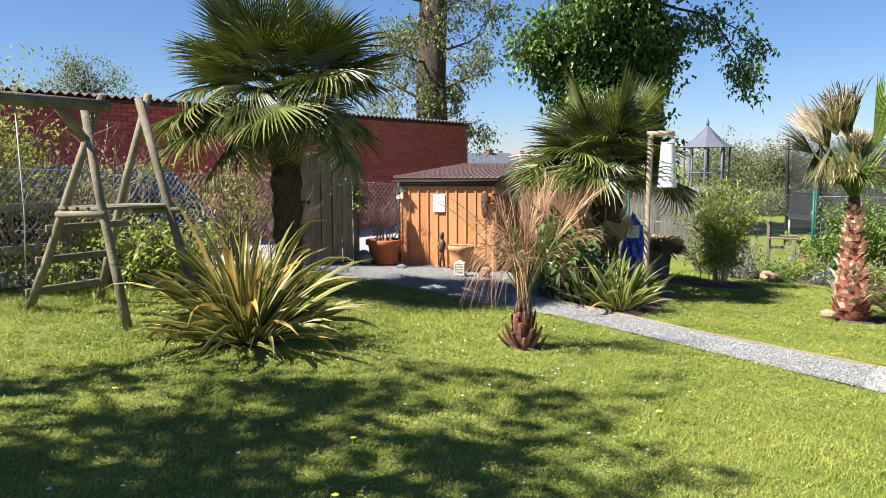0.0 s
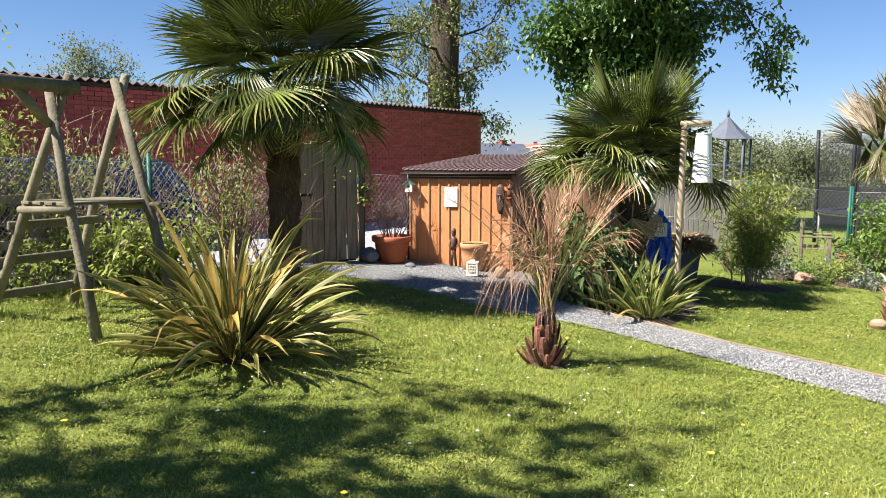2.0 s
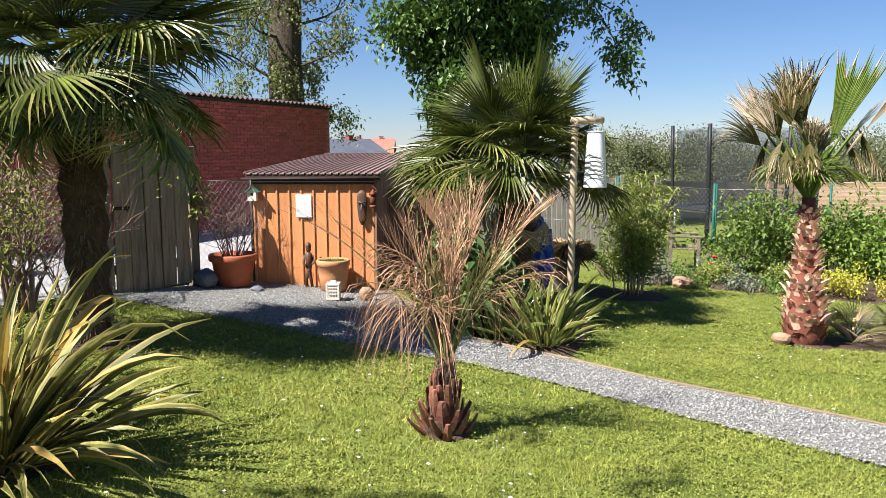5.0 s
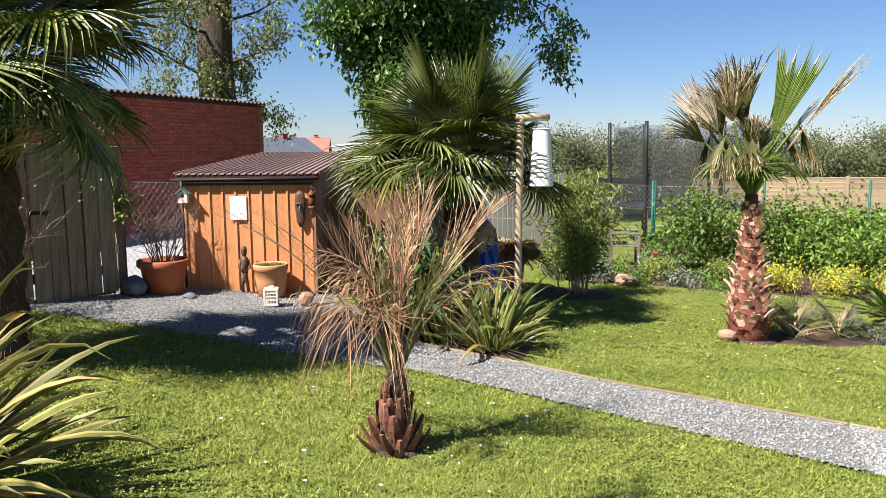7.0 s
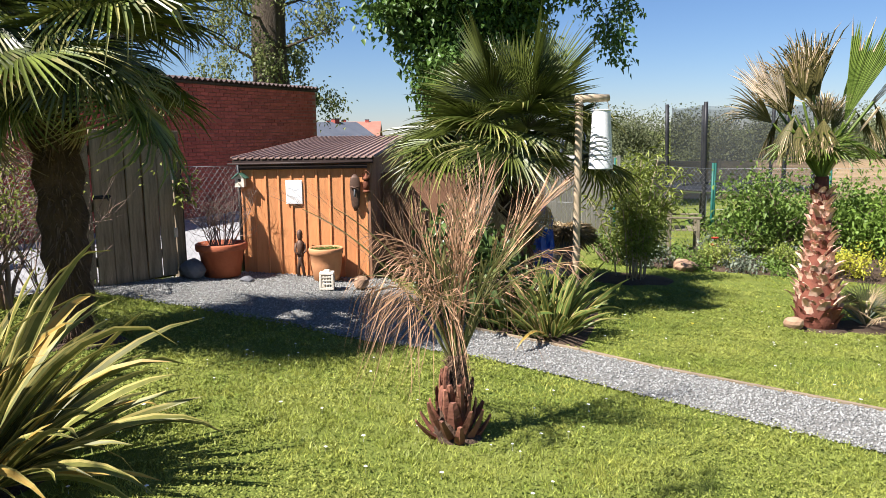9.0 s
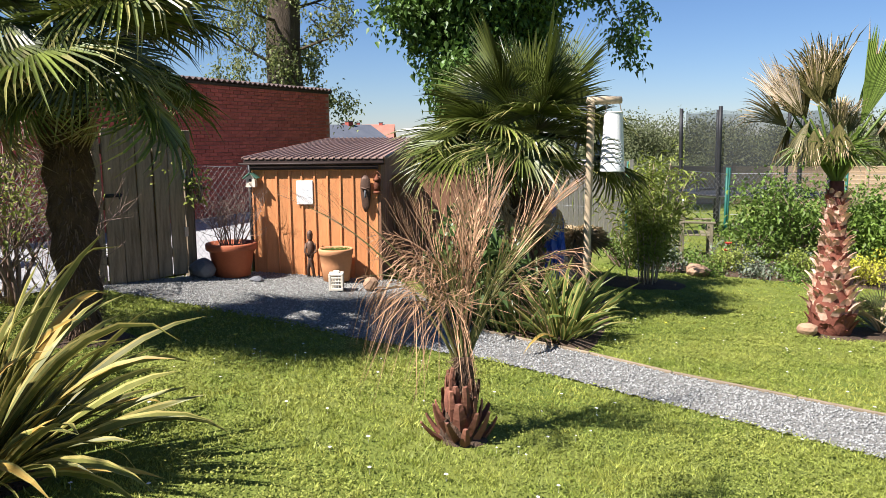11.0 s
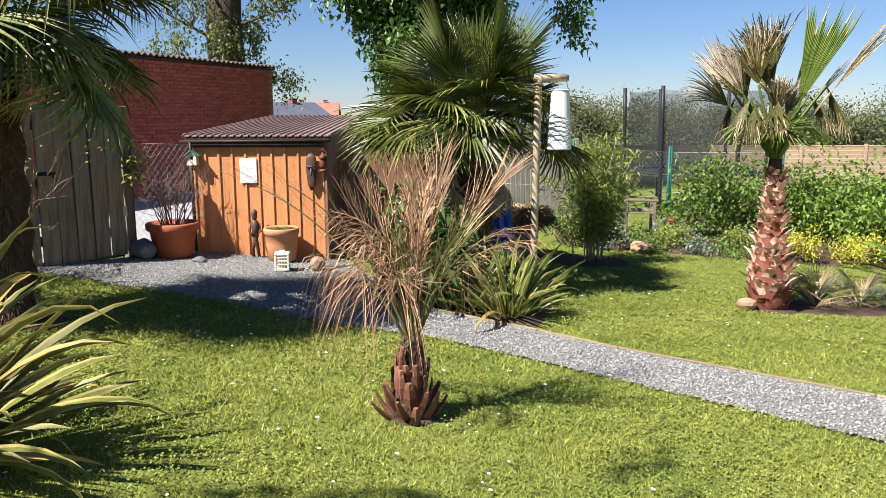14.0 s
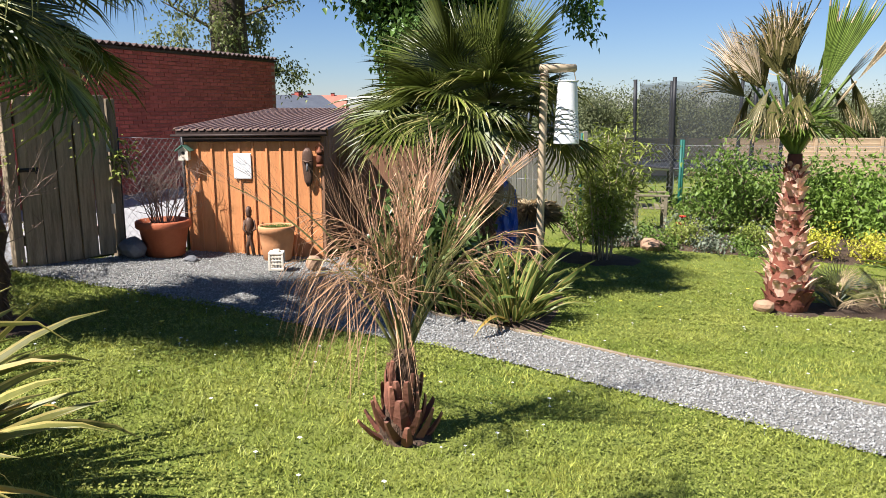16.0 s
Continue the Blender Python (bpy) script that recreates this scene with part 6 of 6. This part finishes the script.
# ---- lamp post with lantern, pots and sack behind ----
def bamboo_post():
    post = thing("lantern_post", "pale bamboo post with a short crossbar", "post", on_ground(2.48, 9.25))
    h = 1.90 - float(ground_z(2.48, 9.25))
    z, k = -0.2, 0
    pts, rad = [], []
    while z < h:
        pts += [(0.02 * z / h, 0, z), (0.02 * z / h, 0, min(z + 0.02, h)), (0.02 * z / h, 0, min(z + 0.04, h + 0.001))]
        rad += [0.033, 0.038, 0.033]
        z += 0.27
    pts.append((0.02, 0, h))
    rad.append(0.033)
    tube("pole", pts, rad, M["bamboo_pole"], post, 12)
    tube("crossbar", [(-0.02, 0, h + 0.01), (0.10, 0, h + 0.012), (0.12, 0, h + 0.012), (0.30, 0, h + 0.016)], [0.034, 0.034, 0.038, 0.032], M["bamboo_pole"], post, 12)
    for z0 in (h - 0.05, h - 0.13):
        tube("lashing", [(0.02 + 0.04 * math.cos(a), 0.04 * math.sin(a), z0 + 0.01 * math.sin(2 * a)) for a in np.linspace(0, 6.28, 13)], 0.006, M["fibre"], post, 5)
    lan = thing("hanging_lantern", "tall white tapered lantern with curved cut slots", "lantern", (2.48 + 0.23, 9.25, 1.28))
    lan_h = 0.52
    g, sides = Geo(), 40
    levels = 52
    v = []
    for i in range(levels + 1):
        t = i / levels
        r = 0.112 - 0.030 * t
        for k in range(sides):
            a = 2 * math.pi * k / sides
            v.append((r * math.cos(a), r * math.sin(a), lan_h * t))
    f = []
    for i in range(levels):
        for k in range(sides):
            a = 2 * math.pi * (k + 0.5) / sides
            u = (a - 4.2) / 1.5
            wave = i - 12 * max(0, 1 - u * u)
            slot = abs(u) < 0.9 and 2 < wave + 8 < 28 and int(wave + 20) % 4 == 0 and i < 30
            if not slot:
                f.append((i * sides + k, i * sides + (k + 1) % sides, (i + 1) * sides + (k + 1) % sides, (i + 1) * sides + k))
    me = g.add(v, f).mesh("shade", M["white_paint"], True)
    shade = place("shade", me, lan)
    thick = shade.modifiers.new("wall", "SOLIDIFY")
    thick.thickness = 0.004
    lathe("top_rim", [(0.078, lan_h), (0.086, lan_h), (0.086, lan_h + 0.014), (0.078, lan_h + 0.014)], M["white_paint"], lan, None, 24)
    tube("handle", [(-0.08, 0, lan_h), (-0.06, 0, lan_h + 0.08), (0, 0, lan_h + 0.125), (0.06, 0, lan_h + 0.08), (0.08, 0, lan_h)], 0.0045, M["bamboo_pole"], lan, 6)


bamboo_post()


def grass_pot():
    at = on_ground(3.30, 11.75)
    pot = thing("plant_pot", "tall grey pot topped by a dome of dry grass", "pot", at)
    lathe("pot_body", [(0.16, 0), (0.18, 0.02), (0.23, 0.50), (0.25, 0.52), (0.245, 0.56), (0.22, 0.55), (0.21, 0.50)], M["stone"], pot, None, 24)
    nr = np.random.default_rng(251)
    n = 2600
    a, q = nr.random(n) * 6.28, 0.16 * np.sqrt(nr.random(n))
    p = np.stack([q * np.cos(a), q * np.sin(a), np.full(n, 0.52)], 1)
    d = np.stack([np.cos(a), np.sin(a), nr.uniform(0.05, 1.3, n)], 1) + nr.normal(size=(n, 3)) * 0.2
    v, f = leaf_arrays(p, d, nr.uniform(0.20, 0.33, n), np.full(n, 0.009), nr, 0.1, 0.40)
    ob = new("dry_grass", array_mesh("dry_grass", v, f, M["straw"]))
    ob.location = at
    tagged(ob, "shaggy dome of straw-coloured dry grass in the pot", "plant")


grass_pot()


def blue_sack():
    sack = thing("plastic_sack", "crumpled bright blue and white plastic sack", "sack", on_ground(2.80, 11.2))
    bm = bmesh.new()
    bmesh.ops.create_icosphere(bm, subdivisions=4, radius=1)
    for v in bm.verts:
        n = noise.noise(v.co * 2.3 + Vector((3, 1, 5))) * 0.28 + noise.noise(v.co * 5) * 0.24
        v.co = v.co * (1 + n)
        v.co = Vector((v.co.x * 0.15, v.co.y * 0.15, 0.50 + v.co.z * 0.44))
        v.co.z = max(v.co.z, 0)
    place("bag", bm_mesh("bag", bm, M["blue_plastic"]), sack)
    bm = bmesh.new()
    bmesh.ops.create_grid(bm, x_segments=8, y_segments=8, size=0.09)
    for v in bm.verts:
        v.co = Vector((v.co.x - 0.05, -0.185 - 0.02 * noise.noise(v.co * 30), 0.74 + v.co.y))
    lab = place("white_panel", bm_mesh("white_panel", bm, M["white_paint"]), sack, None, "crumpled white printed panel")
    lab.modifiers.new("wall", "SOLIDIFY").thickness = 0.004


blue_sack()


def board_fence(name, label, a, b, top, slat_w, gap, mat, cat="fence", low=0.05, rails=(0.25, 0.75)):
    a, b = Vector(a), Vector(b)
    d = b - a
    z = min(float(ground_z(a.x, a.y)), float(ground_z(b.x, b.y)))
    fence = thing(name, label, cat, (a.x, a.y, z), math.degrees(math.atan2(d.y, d.x)))
    rng = random.Random(len(label))
    h = top - z
    n = int(d.length / (slat_w + gap))
    for k in range(n):
        box("slat", (slat_w, 0.018, h * rng.uniform(0.97, 1.02) - low), M[mat], fence, pose((k + 0.5) * (slat_w + gap), 0, low), 0.003)
    for t in rails:
        box("rail", (d.length, 0.03, 0.07), M[mat], fence, pose(d.length / 2, 0.026, h * t), 0.004)
    for k in range(int(d.length / 1.8) + 1):
        box("post", (0.07, 0.07, h + 0.05), M[mat], fence, pose(min(k * 1.8, d.length), 0.08, -0.05), 0.005)


board_fence("slat_fence", "silver-grey upright slat fence behind the bamboo", (2.9, 15.4), (6.0, 15.9), 1.12, 0.09, 0.012, "grey_slat")
board_fence("wood_screen", "dark brown board screen beside the shed", (0.98, 12.35), (2.35, 12.2), 1.15, 0.11, 0.008, "shed_side")


def panel_fence():
    """Long run of horizontal lapped slats far behind the fruit bushes."""
    a, b = Vector((11.0, 24.5)), Vector((25.0, 19.5))
    d = b - a
    fence = thing("panel_fence", "pale wooden fence of lapped horizontal slats", "fence", (a.x, a.y, -0.75), math.degrees(math.atan2(d.y, d.x)))
    n = 8
    w = d.length / n
    for k in range(n + 1):
        box("post", (0.09, 0.09, 1.42), M["fence_wood"], fence, pose(k * w, 0, 0), 0.006)
    for k in range(n):
        for r in range(11):
            box("slat", (w - 0.1, 0.018, 0.128), M["fence_wood"], fence, pose((k + 0.5) * w, 0, 0.03 + r * 0.119, 7), 0.003)
        box("cap", (w - 0.09, 0.06, 0.03), M["fence_wood"], fence, pose((k + 0.5) * w, 0, 1.35), 0.004)


panel_fence()


# ---- swing frame ----
def swing_frame():
    g0 = (-2.85, 6.38)
    fr = thing("swing_frame", "weathered log swing frame with ladder and small platform", "swing", on_ground(*g0))
    zb = float(ground_z(*g0))
    P = lambda x, y, z: (x - g0[0], y - g0[1], z - zb)
    a, b = Vector((-3.63, 6.64)), Vector((-2.51, 6.15))
    a2, b2 = Vector((-3.28, 7.28)), Vector((-2.04, 6.68))
    off = (a2 - a + b2 - b) / 2
    apex = Vector((-2.86, 6.40))
    legs = ((a, (-2.73, 6.44, 2.14)), (b, (-2.87, 6.34, 2.05)), (a2, (-2.61, 7.06, 2.20)), (b2, (-2.69, 6.97, 2.16)))
    for k, (p, top) in enumerate(legs):
        foot = Vector((p.x, p.y, float(ground_z(p.x, p.y)) - 0.1))
        q = Vector(top) + Vector((0, (-0.02, 0.02)[k % 2], 0))
        bent = [foot.lerp(q, t) + Vector((0.012 * math.sin(5 * t + k), 0.012 * math.cos(4 * t + k), 0)) for t in (0, 0.3, 0.62, 1)]
        tube("leg", [P(*c) for c in bent], [0.040, 0.038, 0.036, 0.033], M["log"], fr, 12, 0.04, 5 + k)
    way = Vector((-0.40, -0.916))
    start, end = Vector((-2.72, 6.46)), Vector((-2.72, 6.46)) + way * 2.75
    tube("beam", [P(start.x, start.y, 2.05), P(start.x + way.x * 1.2, start.y + way.y * 1.2, 2.045), P(end.x, end.y, 2.05)], [0.047, 0.050, 0.048], M["log"], fr, 12, 0.03, 9)
    far_a, far_b = a + way * 2.6, b + way * 2.6
    for p in (far_a, far_b):
        tube("leg", [P(p.x, p.y, float(ground_z(p.x, p.y)) - 0.1), P(end.x, end.y, 2.10)], [0.05, 0.042], M["log"], fr, 12, 0.03, 12)
    tube("brace", [P(-2.93, 6.02, 2.03), P(-2.86, 6.31, 1.78)], 0.036, M["log"], fr, 10, 0.03, 13)
    # ladder rungs between the two left legs, boards of the platform between the frames
    for t in (0.10, 0.26, 0.42):
        p, q = a.lerp(apex, t), a2.lerp(apex + off, t)
        z = float(ground_z(p.x, p.y)) + (2.1 - 0.3) * t
        v = (q - p).normalized()
        p, q = p - v * 0.03, q + v * 0.04
        mid = (p + q) / 2
        box("rung", ((q - p).length, 0.035, 0.065), M["log"], fr, pose(*P(mid.x, mid.y, z - 0.04), 0, 0, math.degrees(math.atan2(v.y, v.x))), 0.006)
    z = 1.16
    for o in (Vector((0, 0)), off):
        p, q = (a + o).lerp(apex + o, 0.52), (b + o).lerp(apex + o, 0.50)
        v = (q - p).normalized()
        p, q = p + v * 0.06, q + v * 0.0
        tube("platform_rail", [P(p.x, p.y - 0.06, z), P(q.x, q.y - 0.06, z + 0.01)], 0.028, M["log"], fr, 12, 0.03, 15)
    v = (b - a).normalized()
    for k in range(4):
        c = a.lerp(apex, 0.52) + v * (0.08 + 0.125 * k) + off * 0.5
        box("platform_board", (off.length + 0.02, 0.115, 0.024), M["log"], fr, pose(*P(c.x, c.y, z + 0.037), 0, 0, math.degrees(math.atan2(off.y, off.x))), 0.003)
    rope = start + way * 0.85
    tube("swing_rope", [P(rope.x, rope.y, 2.01), P(rope.x + 0.02, rope.y, 1.2), P(rope.x, rope.y, 0.70)], 0.005, M["wire"], fr, 6)


swing_frame()


def low_rail():
    p = on_ground(-4.55, 7.25)
    fence = thing("rail_fence", "low weathered post-and-rail fence among the shrubs", "fence", p, 53)
    for x in (-1.4, 0.0, 1.0):
        box("post", (0.09, 0.09, 1.0), M["gate_wood"], fence, pose(x, 0, -0.15), 0.008)
    for z in (0.32, 0.74):
        box("rail", (2.6, 0.03, 0.085), M["gate_wood"], fence, pose(-0.2, -0.06, z), 0.005)


low_rail()


# ---- beyond the garden: trampoline, bench, gazebo, houses ----
def trampoline():
    cx, cy, r = 9.6, 17.9, 1.45
    z = float(ground_z(cx, cy))
    tr = thing("trampoline", "round garden trampoline with tall black net enclosure", "trampoline", (cx, cy, z))
    circle = lambda rr, zz, n=48: [(rr * math.cos(2 * math.pi * k / n), rr * math.sin(2 * math.pi * k / n), zz) for k in range(n + 1)]
    tube("ring", circle(r, 0.82), 0.025, M["steel"], tr, 8)
    lathe("mat", [(0.01, 0.815), (r - 0.22, 0.815), (r - 0.22, 0.822), (0.01, 0.822)], M["black_metal"], tr, None, 36)
    g = Geo().add(*lathe_data([(r - 0.26, 0.83), (r + 0.05, 0.83), (r + 0.06, 0.85), (r - 0.02, 0.865), (r - 0.26, 0.86)], 40))
    g.f = [q for q in g.f if len(q) == 4] + [(4 * 40 + k, 4 * 40 + (k + 1) % 40, (k + 1) % 40, k) for k in range(40)]
    g.m = [0] * len(g.f)
    place("safety_pad", g.mesh("safety_pad", M["black_metal"], True), tr)
    for a in (150, 212, 272, 332, 30, 90):
        c, s = math.cos(radians(a)), math.sin(radians(a))
        tube("net_pole", [(r * 1.03 * c, r * 1.03 * s, 0.1), (r * 1.03 * c, r * 1.03 * s, 1.0), (r * 1.05 * c, r * 1.05 * s, 2.0), (r * 1.06 * c, r * 1.06 * s, 2.66)], 0.040, M["black_metal"], tr, 12)
        tube("leg", [(r * 0.98 * c, r * 0.98 * s, -0.02), (r * 0.98 * c, r * 0.98 * s, 0.82)], 0.024, M["steel"], tr, 8)
    n, v, f = 56, [], []
    for k in range(n):
        a = 2 * math.pi * k / n
        sag = 0.05 * abs(math.sin(a * 3.5))
        for zz in (0.86, 1.4, 2.0, 2.60 - sag):
            v.append((r * 0.99 * math.cos(a), r * 0.99 * math.sin(a), zz))
    for k in range(n):
        for j in range(3):
            f.append((4 * k + j, 4 * ((k + 1) % n) + j, 4 * ((k + 1) % n) + j + 1, 4 * k + j + 1))
    place("net", Geo().add(v, f).mesh("net", M["net"], True), tr, None, "fine black safety netting")


trampoline()


def garden_bench():
    b = thing("garden_bench", "weathered dark wooden garden armchair behind the border", "bench", on_ground(6.25, 14.15), 65)
    for x in (-0.28, 0.28):
        for y, h in ((-0.22, 0.60), (0.22, 0.86)):
            box("leg", (0.055, 0.055, h), M["log"], b, pose(x, y, -0.02), 0.006)
        box("armrest", (0.07, 0.52, 0.03), M["log"], b, pose(x, -0.02, 0.58), 0.006)
    for k in range(5):
        box("seat_slat", (0.6, 0.075, 0.022), M["log"], b, pose(0, -0.20 + 0.095 * k, 0.38), 0.004)
    for k in range(6):
        box("back_slat", (0.06, 0.02, 0.42), M["log"], b, pose(-0.22 + 0.088 * k, 0.225, 0.42), 0.004)
    box("top_rail", (0.62, 0.035, 0.07), M["log"], b, pose(0, 0.225, 0.82), 0.005)


garden_bench()


def gazebo():
    g0 = thing("gazebo", "distant pavilion with grey pointed roof and slim posts", "gazebo", (11.6, 34.3, -0.6))
    n, r = 8, 0.95
    ring_pts = lambda rr, z: [(rr * math.cos(2 * math.pi * (k + 0.5) / n), rr * math.sin(2 * math.pi * (k + 0.5) / n), z) for k in range(n)]
    g = Geo().add(ring_pts(1.08, 2.85) + ring_pts(0.55, 3.25) + ring_pts(0.05, 3.78), [(k, (k + 1) % n, n + (k + 1) % n, n + k) for k in range(n)] + [(n + k, n + (k + 1) % n, 2 * n + (k + 1) % n, 2 * n + k) for k in range(n)] + [tuple(range(n))[::-1]])
    place("roof", g.mesh("roof", M["slate"]), g0)
    tube("finial", [(0, 0, 3.75), (0, 0, 3.9), (0, 0, 4.15)], [0.05, 0.07, 0.01], M["slate"], g0, 8)
    for k, p in enumerate(ring_pts(r, 0)):
        tube("post", [(p[0], p[1], 0), (p[0], p[1], 2.85)], 0.05, M["slate"], g0, 8)
    rails = ring_pts(r, 1.75)
    for k in range(n):
        tube("railing", [rails[k], rails[(k + 1) % n]], 0.035, M["slate"], g0, 6)
    lathe("deck", [(0.9, 0.0), (1.05, 0.0), (1.05, 1.05), (0.9, 1.1)], M["render_wall"], g0, None, 8)


gazebo()


def house(at, turn, w, d, eave, ridge, roof, label):
    h = thing("distant_house", label, "house", at, turn)
    g = Geo().add([(-w / 2, -d / 2, 0), (w / 2, -d / 2, 0), (w / 2, d / 2, 0), (-w / 2, d / 2, 0), (-w / 2, -d / 2, eave), (w / 2, -d / 2, eave), (w / 2, d / 2, eave), (-w / 2, d / 2, eave), (-w / 2, 0, ridge - 0.08), (w / 2, 0, ridge - 0.08)],
                  [(0, 1, 5, 4), (1, 2, 6, 9, 5), (2, 3, 7, 6), (3, 0, 4, 8, 7)])
    place("wall", g.mesh("wall", M["render_wall"]), h)
    for s in (-1, 1):
        o = 0.3
        y, e = s * (d / 2 + o), eave - 0.2
        v = [(-w / 2 - o, y, e), (w / 2 + o, y, e), (w / 2 + o, 0, ridge), (-w / 2 - o, 0, ridge)]
        v += [(a, b, c + 0.12) for a, b, c in v]
        place("roof", Geo().add(v, [(0, 1, 2, 3), (4, 7, 6, 5), (0, 4, 5, 1), (1, 5, 6, 2), (2, 6, 7, 3), (3, 7, 4, 0)]).mesh("roof", M[roof]), h)
    for x in (-w * 0.46, w * 0.2):
        ch = box("chimney", (0.3, 0.3, 0.55), M["brick"], h, pose(x, 0, ridge - 0.3), 0.02)
        box("chimney_cap", (0.36, 0.36, 0.06), M["stone"], ch, pose(0, 0, 0.55), 0.02)
    for x in (-w * 0.3, 0, w * 0.3):
        win = box("window", (0.9, 0.05, 1.1), M["window_dark"], h, pose(x, -d / 2 - 0.02, eave * 0.45), 0)
        box("sill", (1.05, 0.12, 0.06), M["white_paint"], win, pose(0, -0.02, -0.06), 0)


house((2.6, 66, -1.6), -10, 4.6, 6, 2.4, 3.9, "slate", "distant low house with a grey slate roof")
house((6.1, 66.5, -1.6), -10, 2.8, 6, 2.4, 3.95, "red_tile", "distant low house with an orange tiled roof")
house((1.8, 40, -1.0), 35, 3.5, 5, 1.8, 3.0, "slate", "low dark-roofed outhouse beyond the brick building")


# ---- bricks last ----
lay_bricks(*BUILDING)
